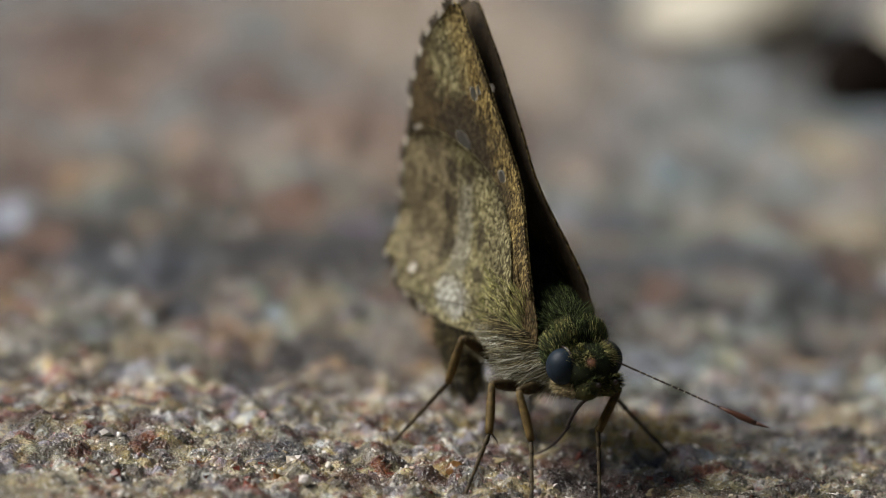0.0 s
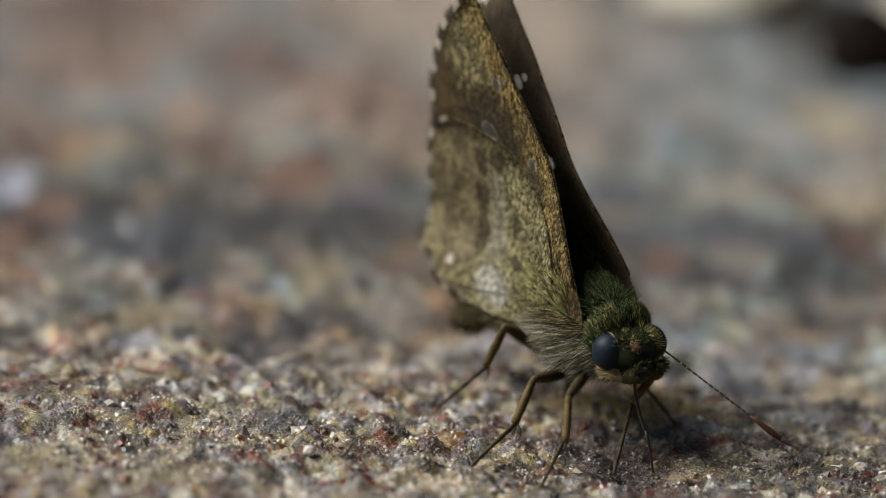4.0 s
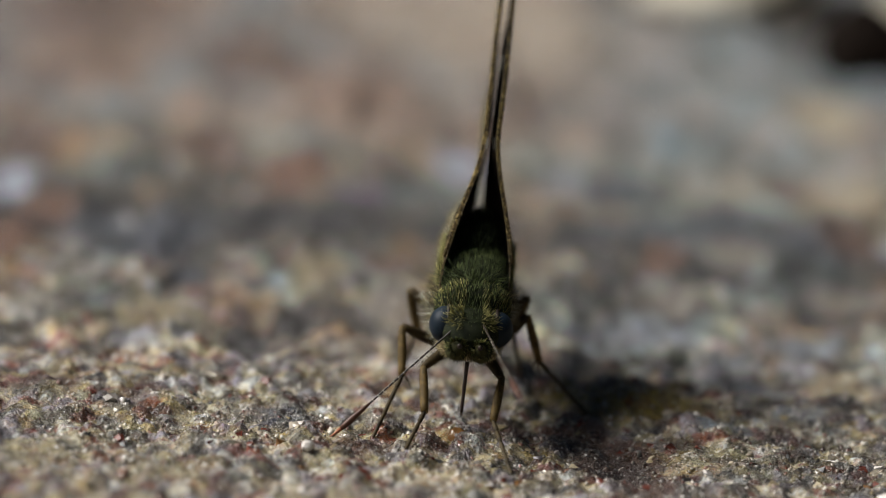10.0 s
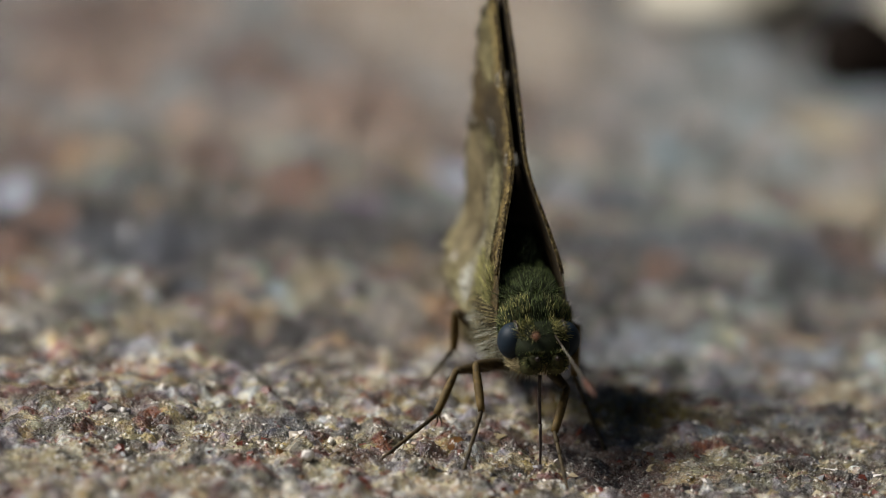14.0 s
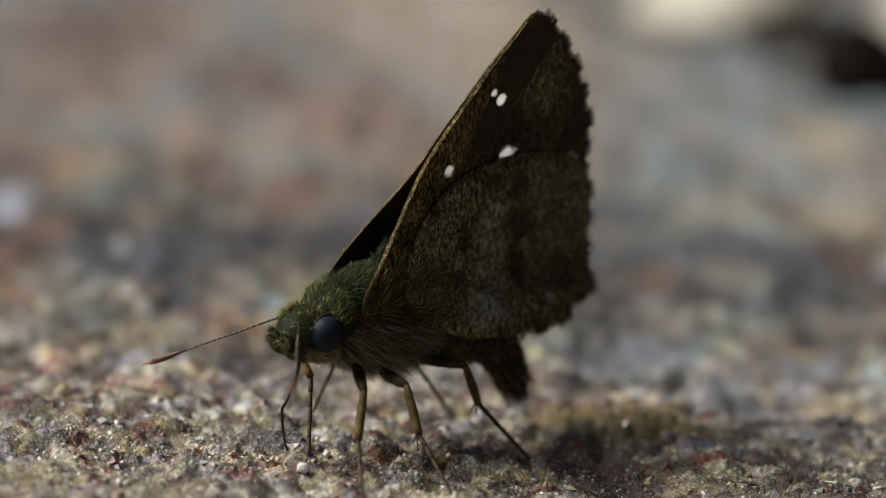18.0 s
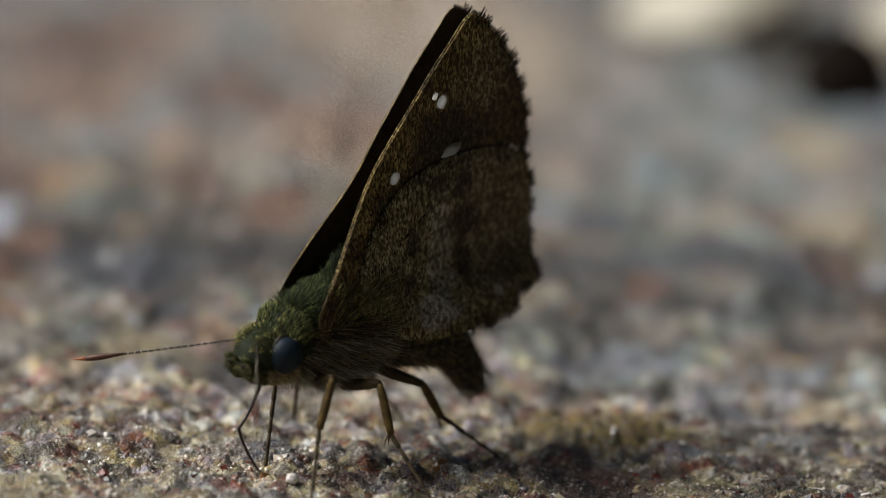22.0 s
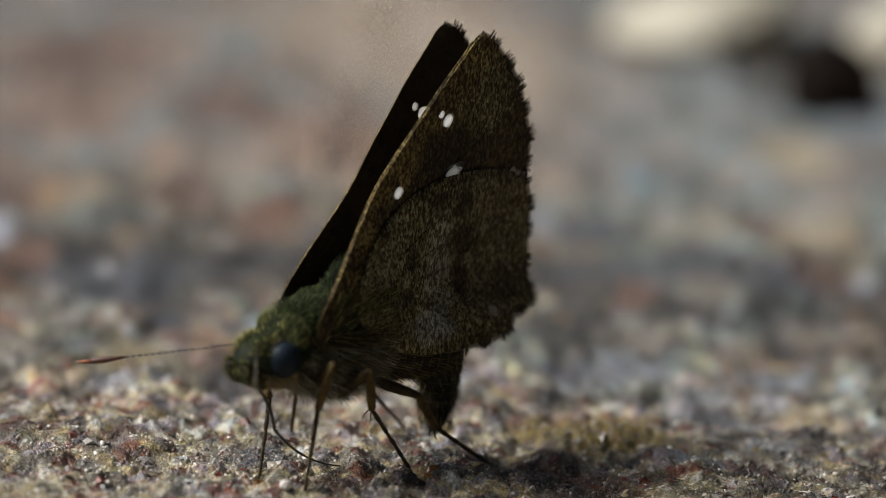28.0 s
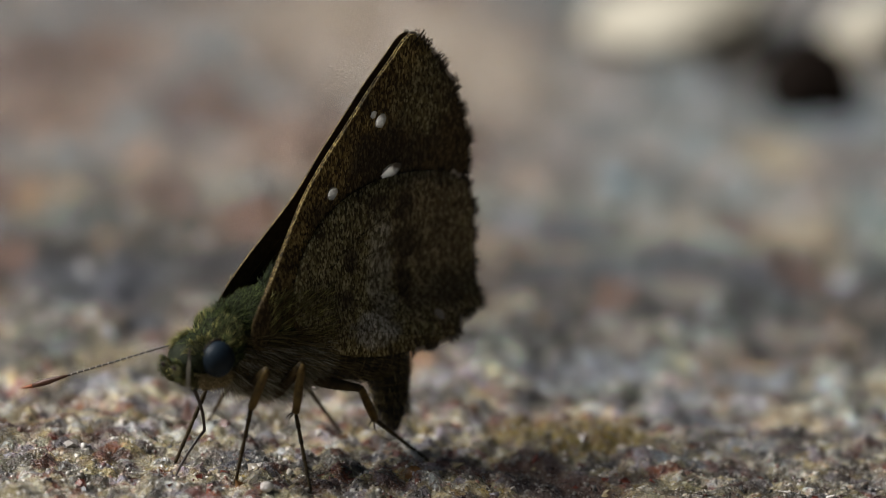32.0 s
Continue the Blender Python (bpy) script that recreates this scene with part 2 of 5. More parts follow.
ROCK = rock_material("granular_rock")
GRIT = grit_material()
PALE = plain("pale_limestone", (0.42, 0.375, 0.29), (0.60, 0.55, 0.44), 300.0, 0.7)
# near-black brown that stands in for the shade inside a hollow
HOLLOW_SHADE = plain("hollow_shade_black", (0.004, 0.0025, 0.002), (0.012, 0.007, 0.004), 400.0, 0.9, 0.08)
AMBER = plain("amber_mineral", (0.08, 0.036, 0.012), (0.24, 0.12, 0.04), 1500.0, 0.15, 0.6)
QUARTZ = plain("milky_quartz", (0.55, 0.48, 0.42), (0.82, 0.78, 0.74), 1800.0, 0.25, 0.6)
GARNET = plain("red_brown_mineral", (0.07, 0.018, 0.012), (0.22, 0.060, 0.036), 1500.0, 0.25, 0.6)
SCHIST = plain("dark_mineral", (0.018, 0.017, 0.017), (0.08, 0.075, 0.07), 1500.0, 0.35, 0.6)
OCHRE = plain("ochre_mineral", (0.20, 0.15, 0.07), (0.46, 0.38, 0.23), 1500.0, 0.4, 0.5)
FORE_UNDER = wing_material("forewing_underside", False)
HIND_UNDER = wing_material("hindwing_underside", True)
UPPER = plain("wing_upperside", (0.024, 0.017, 0.010), (0.060, 0.042, 0.022), 3500.0, 0.75, 0.2)
FRINGE_DARK = plain("dark_fringe", (0.03, 0.024, 0.016), (0.09, 0.07, 0.045), 5000.0, 0.8, 0.2)
FRINGE_PALE = plain("pale_fringe", (0.30, 0.26, 0.20), (0.52, 0.47, 0.38), 5000.0, 0.8, 0.2)
CUTICLE = plain("dark_cuticle", (0.008, 0.010, 0.005), (0.024, 0.030, 0.012), 2500.0, 0.75, 0.15)
BELLY = plain("abdomen_scales", (0.010, 0.008, 0.004), (0.045, 0.036, 0.019), 3200.0, 0.65)
VELVET = plain("black_green_velvet", (0.006, 0.008, 0.003), (0.014, 0.018, 0.007), 2500.0, 0.95, 0.02)
PALP = plain("green_brown_scales", (0.016, 0.018, 0.008), (0.075, 0.070, 0.028), 4000.0, 0.8, 0.1)
BAND = plain("buff_scales", (0.10, 0.08, 0.04), (0.28, 0.22, 0.12), 5000.0, 0.8, 0.1)
TIP = plain("black_abdomen_tip", (0.008, 0.007, 0.006), (0.025, 0.021, 0.018), 3000.0, 0.6)
LEG = plain("amber_leg", (0.045, 0.030, 0.010), (0.155, 0.098, 0.027), 2600.0, 0.65, 0.25)
LEG_DARK = plain("dark_leg", (0.016, 0.011, 0.005), (0.075, 0.050, 0.018), 2600.0, 0.65, 0.25)
TONGUE = plain("dark_tongue", (0.012, 0.008, 0.007), (0.045, 0.028, 0.022), 2600.0, 0.3)
ANTENNA = plain("banded_antenna", (0.010, 0.008, 0.006), (0.045, 0.028, 0.016), 2600.0, 0.45)
CLUB = plain("antenna_club", (0.030, 0.013, 0.008), (0.11, 0.042, 0.022), 900.0, 0.45)
CLUBTIP = plain("orange_club_tip", (0.28, 0.09, 0.04), (0.48, 0.17, 0.075), 2600.0, 0.5)


def hair_material(name, root, tip):
    m = Mat(name, 0.6, 0.16)
    rnd = m.n("ShaderNodeNewGeometry").outputs["Random Per Island"]
    m.color(m.ramp(rnd, [(0.0, root), (0.45, tuple(v * 1.25 for v in root)), (0.82, tip), (1.0, tuple(min(1, v * 2.1) for v in tip))]))
    return m.m


GREEN_HAIR = hair_material("green_hair", (0.009, 0.013, 0.004), (0.095, 0.118, 0.038))
# the green hair again, darkened to put the wings' shade into its colour
SHADE_HAIR = hair_material("shaded_green_hair", (0.006, 0.009, 0.003), (0.040, 0.052, 0.018))
GOLD_HAIR = hair_material("yellow_green_hair", (0.08, 0.075, 0.025), (0.34, 0.31, 0.11))
GREY_HAIR = hair_material("grey_hair", (0.10, 0.092, 0.055), (0.58, 0.56, 0.42))
CREAM_HAIR = hair_material("cream_hair", (0.16, 0.125, 0.06), (0.46, 0.38, 0.21))
BROWN_HAIR = hair_material("brown_hair", (0.026, 0.020, 0.009), (0.23, 0.185, 0.085))


def eye_material():
    m = Mat("compound_eye", 0.5, 0.14)
    vor = m.n("ShaderNodeTexVoronoi", Scale=16000.0)
    m.link(m.n("ShaderNodeTexCoord").outputs["Object"], vor.inputs["Vector"])
    f = m.noise(900.0, 2)
    m.color(m.ramp(f, [(0.3, (0.008, 0.014, 0.021)), (0.7, (0.016, 0.026, 0.038))]))
    m.bump(vor.outputs["Distance"], 0.25, 0.00002)
    m.b.inputs["Coat Weight"].default_value = 0.03
    m.b.inputs["Coat Roughness"].default_value = 0.2
    return m.m


def window_material():
    m = Mat("hyaline_spot", 0.5, 0.3)
    m.color((0.75, 0.74, 0.66))
    m.translucent(0.92, (0.98, 0.97, 0.93))
    out = m.t.nodes["Material Output"].inputs["Surface"]
    clear = m.n("ShaderNodeMixShader")
    clear.inputs[0].default_value = 0.58
    m.link(out.links[0].from_socket, clear.inputs[1])
    m.link(m.n("ShaderNodeBsdfTransparent").outputs[0], clear.inputs[2])
    m.link(clear.outputs[0], out)
    return m.m


EYE = eye_material()
HYALINE = window_material()


# ---- mesh helpers ----
def mesh_from(name, verts, faces, mats, smooth=True, face_mats=None):
    me = bpy.data.meshes.new(name)
    me.from_pydata([tuple(v) for v in verts], [], faces)
    for mt in mats if isinstance(mats, (list, tuple)) else [mats]:
        me.materials.append(mt)
    if smooth:
        me.polygons.foreach_set("use_smooth", [True] * len(me.polygons))
    if face_mats:
        me.polygons.foreach_set("material_index", face_mats)
    me.update()
    return me


def part(name, me, parent, label=""):
    ob = new(name, me)
    ob.parent = parent
    if label:
        tagged(ob, label)
    return ob


def tube(points, radii, sides=10):
    """A closed tube round a line of points (millimetres)."""
    verts, faces = [], []
    pts = [Vector(p) for p in points]
    for i, p in enumerate(pts):
        d = (pts[min(i + 1, len(pts) - 1)] - pts[max(i - 1, 0)]).normalized()
        ref = Vector((0, 1, 0)) if abs(d.y) < 0.9 else Vector((0, 0, 1))
        u = d.cross(ref).normalized()
        v = d.cross(u).normalized()
        for k in range(sides):
            a = 2 * math.pi * k / sides
            verts.append((p + (u * math.cos(a) + v * math.sin(a)) * radii[i]) * MM)
    n = len(pts)
    for i in range(n - 1):
        for k in range(sides):
            a, b = i * sides + k, i * sides + (k + 1) % sides
            faces.append((a, b, b + sides, a + sides))
    faces.append(tuple(reversed(range(sides))))
    faces.append(tuple(range((n - 1) * sides, n * sides)))
    return verts, faces


def merge(*pieces):
    verts, faces = [], []
    for v, f in pieces:
        o = len(verts)
        verts += list(v)
        faces += [tuple(i + o for i in q) for q in f]
    return verts, faces


def ball(center, radii, seg=28, rings=18, shape=None):
    """An ellipsoid in millimetres; shape(unit vector) gives a factor on its radius."""
    verts, faces = [], []
    c = Vector(center)
    for i in range(rings + 1):
        th = math.pi * i / rings
        for k in range(seg):
            ph = 2 * math.pi * k / seg
            d = Vector((math.cos(th), math.sin(th) * math.cos(ph), math.sin(th) * math.sin(ph)))
            s = shape(d) if shape else 1.0
            verts.append((c + Vector((d.x * radii[0], d.y * radii[1], d.z * radii[2])) * s) * MM)
    for i in range(rings):
        for k in range(seg):
            a, b = i * seg + k, i * seg + (k + 1) % seg
            faces.append((a, b, b + seg, a + seg))
    return verts, faces


def hairs(rng, count, place, length, width):
    """Loose hairs as thin three-sided spikes. place(rng) gives root and direction."""
    verts, faces = [], []
    for _ in range(count):
        p, d = place(rng)
        l = length * rng.uniform(0.55, 1.25)
        d = d.normalized()
        ref = Vector((rng.uniform(-1, 1), rng.uniform(-1, 1), rng.uniform(-1, 1)))
        u = d.cross(ref).normalized()
        v = d.cross(u)
        bend = u * l * rng.uniform(-0.16, 0.16)
        o = len(verts)
        for a in (0.0, 2.094, 4.188):
            verts.append((p + (u * math.cos(a) + v * math.sin(a)) * width) * MM)
        for a in (0.0, 2.094, 4.188):
            verts.append((p + d * l * 0.55 + bend + (u * math.cos(a) + v * math.sin(a)) * width * 0.75) * MM)
        verts.append((p + d * l + bend * 2.2) * MM)
        for a, b in ((0, 1), (1, 2), (2, 0)):
            faces.append((o + a, o + b, o + b + 3, o + a + 3))
            faces.append((o + a + 3, o + b + 3, o + 6))
    return verts, faces


# ---- the rock ----
# hollows and swells: x, y, half widths, height (millimetres)
SWELLS = (
    (7.2, 1.0, 4.0, 5.0, -1.3), (-28.0, 8.0, 10.0, 6.0, 0.8), (9.0, 14.5, 4.5, 3.0, 0.9),
    (-16.6, 52.3, 5.0, 4.0, -0.7), (-24.6, 44.2, 5.0, 4.0, -0.5), (-10.0, 85.0, 12.0, 16.0, 1.5), (17.0, 64.0, 3.5, 5.0, -0.6),
    (30.0, 119.0, 5.0, 7.0, -1.2), (-17.0, 24.0, 2.5, 5.0, -1.6), (-12.3, 39.0, 3.0, 4.0, 0.8), (7.5, 31.0, 4.5, 3.5, -1.4),
    (16.0, 21.0, 2.5, 3.0, -1.2), (-13.9, 29.0, 1.8, 3.0, -1.2),
)
# colour patches, most of them minerals: x, y, half widths, kind
# k and d carry painted shade, s painted glints and sky light
TONES = {
    "o": (0.27, 0.175, 0.135), "k": (0.014, 0.012, 0.012), "b": (0.065, 0.072, 0.092), "p": (0.40, 0.31, 0.26), "c": (0.66, 0.59, 0.47),
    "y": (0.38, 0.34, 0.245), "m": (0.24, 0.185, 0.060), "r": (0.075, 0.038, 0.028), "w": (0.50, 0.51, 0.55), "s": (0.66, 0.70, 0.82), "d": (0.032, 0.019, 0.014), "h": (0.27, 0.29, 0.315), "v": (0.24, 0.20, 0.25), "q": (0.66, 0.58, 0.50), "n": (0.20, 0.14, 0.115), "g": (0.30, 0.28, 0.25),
}
PATCHES_FAR = (
    (-14.8, 66.3, 3.0, 5.5, "o"), (-33.8, 43.7, 1.8, 5.4, "o"), (-15.6, 53.5, 4.4, 4.4, "k"), (-24.6, 44.2, 3.2, 4.6, "b"),
    (-10.3, 87.5, 7.1, 11.6, "p"), (-32.0, 103.4, 6.5, 10.5, "p"), (17.0, 63.9, 2.6, 5.4, "b"), (8.5, 70.4, 3.2, 3.8, "b"),
    (26.3, 95.3, 3.3, 7.1, "c"), (30.6, 116.0, 2.8, 5.0, "k"), (-3.3, 72.0, 1.6, 5.3, "w"), (-34.8, 72.4, 2.5, 6.2, "n"),
    (-35.0, 58.6, 1.1, 4.3, "w"), (-21.0, 70.6, 3.0, 5.3, "n"), (-19.1, 100.3, 5.2, 8.2, "n"), (-9.9, 61.2, 1.7, 3.6, "v"),
    (22.2, 73.6, 2.0, 4.6, "n"), (5.1, 70.9, 1.8, 3.8, "w"), (2.6, 99.4, 2.0, 6.1, "n"), (0.5, 122.0, 9.0, 22.0, "q"), (-8.0, 140.0, 9.0, 20.0, "q"), (-33.0, 120.0, 6.0, 14.0, "n"),
)
PATCHES_LIGHT = (
    # d: dark maroon rock, deepened to paint in the butterfly's shadow
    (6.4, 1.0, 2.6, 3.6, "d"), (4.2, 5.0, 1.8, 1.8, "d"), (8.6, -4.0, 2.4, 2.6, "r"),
    # s: glints and sky light painted on as blue-white spots
    (33.3, 110.6, 2.2, 5.0, "s"), (28.7, 57.9, 0.9, 2.2, "s"), (-35.0, 60.0, 1.6, 5.0, "s"), (24.2, 42.6, 3.0, 3.0, "g"), (26.8, 71.0, 3.2, 5.0, "c"), (-2.6, 71.5, 1.8, 4.5, "s"),
    (9.9, 33.0, 3.4, 3.6, "h"), (14.5, 26.5, 2.2, 2.6, "h"), (20.0, 31.0, 3.0, 3.0, "h"), (6.0, 26.0, 2.4, 2.6, "h"), (18.5, 12.0, 2.0, 2.0, "h"), (13.5, 8.0, 1.5, 1.5, "h"), (-32.5, 53.0, 2.2, 3.4, "o"),
)
PATCHES_MID = (
    # dark crevice band across the middle: its shade is put into the colour
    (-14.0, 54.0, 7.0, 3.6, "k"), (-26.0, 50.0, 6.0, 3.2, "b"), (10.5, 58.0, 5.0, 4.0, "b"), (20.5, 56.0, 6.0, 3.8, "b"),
    (-12.3, 38.9, 2.2, 5.0, "y"), (-17.1, 23.3, 1.7, 6.5, "k"), (11.8, 49.7, 1.5, 4.1, "o"), (7.2, 30.9, 3.6, 3.4, "b"),
    (-23.2, 26.6, 2.7, 4.7, "y"), (-7.2, 32.3, 2.4, 5.1, "g"), (-29.2, 37.6, 2.3, 3.8, "g"), (-21.4, 36.2, 1.6, 3.2, "b"),
    (-7.3, 41.7, 2.1, 3.6, "n"), (16.7, 51.1, 2.5, 4.1, "g"), (25.4, 59.4, 2.1, 4.9, "n"), (11.4, 39.2, 2.9, 3.5, "g"),
    (17.8, 36.7, 2.0, 3.5, "g"), (-31.1, 26.6, 1.9, 3.0, "g"), (-13.9, 28.2, 1.2, 3.3, "k"), (-23.9, 19.1, 1.5, 2.6, "w"),
    (-10.1, 22.5, 1.9, 3.2, "g"), (-1.5, 26.6, 1.6, 2.7, "w"),
)
PATCHES_NEAR = (
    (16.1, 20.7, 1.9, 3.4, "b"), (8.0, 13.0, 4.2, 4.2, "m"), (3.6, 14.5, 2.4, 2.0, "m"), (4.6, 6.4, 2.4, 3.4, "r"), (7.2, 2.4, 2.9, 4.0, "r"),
    (-28.5, 8.0, 2.5, 1.7, "r"), (-22.8, 7.2, 1.4, 1.5, "r"), (-9.0, 0.4, 2.2, 1.9, "r"), (-4.1, 1.8, 1.5, 1.6, "r"),
    (0.1, 6.7, 1.9, 2.2, "r"), (-13.9, 4.4, 1.8, 1.9, "b"), (-28.6, -5.0, 2.4, 3.0, "y"), (-20.3, -7.0, 3.1, 2.7, "y"),
    (-4.8, -5.3, 2.9, 1.8, "c"), (13.5, 23.3, 1.2, 2.1, "w"), (17.7, 19.2, 1.5, 1.8, "w"), (19.3, 24.8, 1.4, 2.4, "w"),
    (6.1, 17.2, 1.5, 2.1, "o"), (-16.4, 4.4, 1.4, 1.9, "g"), (22.3, 20.2, 2.3, 4.0, "c"),
)


def fall(x, y, cx, cy, rx, ry):
    d = ((x - cx) / rx) ** 2 + ((y - cy) / ry) ** 2
    return math.exp(-d) if d < 9 else 0.0


def lump(x, y, size, seed):
    """The nearest grain centre of a bed of grains of that size: how high the grain stands here (0 to 1) and a number of its own."""
    jx, jy = 0.25 * noise.noise((x / size * 1.3, y / size * 1.3, seed)), 0.25 * noise.noise((x / size * 1.3, y / size * 1.3, seed + 9))
    dist, pts = noise.voronoi((x / size + jx, y / size * 0.9 + jy, seed))
    p = pts[0]
    return max(0.0, min(1.0, (dist[1] - dist[0]) * 1.6)), (math.sin(p.x * 127.1 + p.y * 311.7) * 43758.5453) % 1.0


def rise(x, y):
    """Height of the rock at a place, in millimetres."""
    r = math.hypot(x, y - 40)
    if r > 900:
        return 0.0
    h = sum(a * fall(x, y, cx, cy, rx, ry) for cx, cy, rx, ry, a in SWELLS)
    far = min(1.0, max(0.0, (y - 14) / 30))
    h -= 3.0 * math.tanh(0.032 * x)
    h += noise.noise((x * 0.07, y * 0.05, 3.1)) * (0.2 + 0.9 * far)
    h += noise.noise((x * 0.20, y * 0.13, 7.7)) * (0.5 + 0.3 * far)
    wx, wy = x + 0.5 * noise.noise((x * 0.9, y * 0.9, 2.2)), y + 0.5 * noise.noise((x * 0.9, y * 0.9, 8.2))
    h += (abs(noise.noise((wx * 0.40, wy * 0.30, 1.3))) - 0.2) * (1.15 + 0.1 * far)
    h += noise.noise((wx * 0.85, wy * 0.7, 5.3)) * 0.26
    h *= 1 - 0.35 * min(1.0, max(0.0, (x - 4) / 6)) * min(1.0, max(0.0, (20 - y) / 8))
    if y < 45:
        e1, k1 = lump(x, y, 1.05, 3.0)
        h += min(1.0, (46 - y) / 20) * (e1 ** 0.5 * (0.16 + 0.30 * k1) - 0.15)
        h += noise.noise((wx * 1.9, wy * 1.7, 9.1)) * 0.15 + noise.noise((x * 3.6, y * 3.4, 4.1)) * 0.06
    return h * max(0.0, 1 - r / 900)


GRAIN_TONES = ((0.24, (0.66, 0.60, 0.48)), (0.38, (0.50, 0.42, 0.26)), (0.52, (0.40, 0.365, 0.25)), (0.66, (0.20, 0.064, 0.050)),
               (0.77, (0.070, 0.064, 0.064)), (0.88, (0.40, 0.37, 0.41)), (2.0, (0.80, 0.80, 0.77)))


def mineral(x, y):
    """Colour of the rock at a place: mottled tan, darker at the near right, with patches of other minerals and
    painted-in shade and glints.
    """
    a = noise.noise((x * 0.16, y * 0.10, 11.0))
    b = noise.noise((x * 0.34, y * 0.27, 23.0))
    c = noise.noise((x * 1.3, y * 1.1, 31.0))
    d = noise.noise((x * 0.5, y * 0.38, 47.0)) + 0.4 * c
    e = noise.noise((x * 0.55, y * 0.42, 61.0)) - 0.4 * c
    col = Vector((0.375, 0.34, 0.245)) * max(0.12, 1.0 + 0.4 * a + 0.9 * b + 0.8 * c)
    # middle band darkened in the colour, in place of a crevice's shade
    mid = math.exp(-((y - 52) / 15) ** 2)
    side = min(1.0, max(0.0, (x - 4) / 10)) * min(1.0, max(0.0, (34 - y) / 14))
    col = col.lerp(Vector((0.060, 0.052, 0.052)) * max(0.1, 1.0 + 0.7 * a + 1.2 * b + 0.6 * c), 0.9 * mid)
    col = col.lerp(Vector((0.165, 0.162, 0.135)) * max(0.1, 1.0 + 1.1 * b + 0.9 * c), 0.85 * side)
    if y > 62:
        col = col.lerp(Vector((0.365, 0.325, 0.295)) * (1.0 + 0.8 * a + 0.5 * b) * (1 + 0.32 * math.exp(-((x + 9) / 13) ** 2)), min(1.0, (y - 62) / 24))
    near = (1.0 if y < 46 else 0.45) * (1 - 0.4 * mid)
    if d > 0.08:
        col = col.lerp(Vector((0.76, 0.76, 0.75)), min(0.85 - 0.4 * side, (d - 0.08) * 4.5) * near)
    elif d < -0.16:
        col = col.lerp(Vector((0.055, 0.05, 0.052)), min(0.85, (-d - 0.16) * 4.5) * near)
    if e > 0.24:
        col = col.lerp(Vector((0.16, 0.07, 0.05)), min(0.7, (e - 0.24) * 5.0) * near)
    elif e < -0.2:
        col = col.lerp(Vector((0.19, 0.205, 0.23)), min(0.7, (-e - 0.2) * 5.0) * near)
    # paler rock at the left; the middle band's painted crevice shade again
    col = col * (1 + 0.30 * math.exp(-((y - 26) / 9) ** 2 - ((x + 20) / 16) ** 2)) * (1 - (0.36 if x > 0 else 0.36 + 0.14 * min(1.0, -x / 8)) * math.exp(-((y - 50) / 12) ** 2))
    if -30 < y < 60:
        k1 = lump(x, y, 1.05, 3.0)[1]
        k2 = lump(x, y, 3.1, 5.0)[1]
        lum = (col[0] + col[1] + col[2]) / 0.95
        for k, share in ((min(k2, 0.82) if y > 16 else k2, 0.25 if y < 16 else 0.45), (k1, 0.72 if y < 24 else 0.45)):
            own = next(c for top, c in GRAIN_TONES if k < top)
            col = col.lerp(Vector(own) * min(1.35, 0.02 + 1.05 * lum), share)
    if y > 10:
        broad = noise.noise((x * 0.21, y * 0.12, 77.0)) + 0.5 * noise.noise((x * 0.5, y * 0.25, 83.0))
        col = col * max(0.15, 1.0 + 2.1 * broad * min(1.0, (y - 10) / 12) * max(0.35, min(1.0, (90 - y) / 30)))
    if y > 14:
        hue = noise.noise((x * 0.13, y * 0.09, 91.0)) + 0.5 * noise.noise((x * 0.4, y * 0.3, 95.0))
        warm = min(1.0, max(-1.0, hue * 1.6 - 0.5 * min(1.0, max(0.0, (x - 2) / 10)))) * min(1.0, (y - 14) / 15)
        col = Vector((col[0] * (1 + 0.20 * warm), col[1] * (1 - 0.03 * warm), col[2] * (1 - 0.18 * warm)))
    if y > 30:
        top = 0.85 - 0.35 * min(1.0, (y - 30) / 15)
        peak = max(col)
        if peak > top:
            col = col * (top / peak)
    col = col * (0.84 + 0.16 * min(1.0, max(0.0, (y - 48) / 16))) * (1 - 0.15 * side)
    wob = 1.0 + 0.5 * b + 0.35 * c
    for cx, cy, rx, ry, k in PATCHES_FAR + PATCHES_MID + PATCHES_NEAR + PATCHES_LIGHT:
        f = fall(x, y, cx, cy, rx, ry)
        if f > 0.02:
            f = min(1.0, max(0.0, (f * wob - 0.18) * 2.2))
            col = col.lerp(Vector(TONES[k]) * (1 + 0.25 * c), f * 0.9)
    return col


def spread(inner, fine, reach):
    """Coordinates that are dense in the middle and grow towards the horizon."""
    lo, hi = inner
    out = list(np.arange(lo, hi + fine / 2, fine))
    step, up, down = fine, [out[-1]], [out[0]]
    while up[-1] < reach:
        step = min(0.5, step * 1.2) if up[-1] < 52 else step * 1.5
        up.append(up[-1] + step)
        down.append(down[-1] - step)
    return [float(v) for v in sorted(down[1:]) + out + up[1:]]


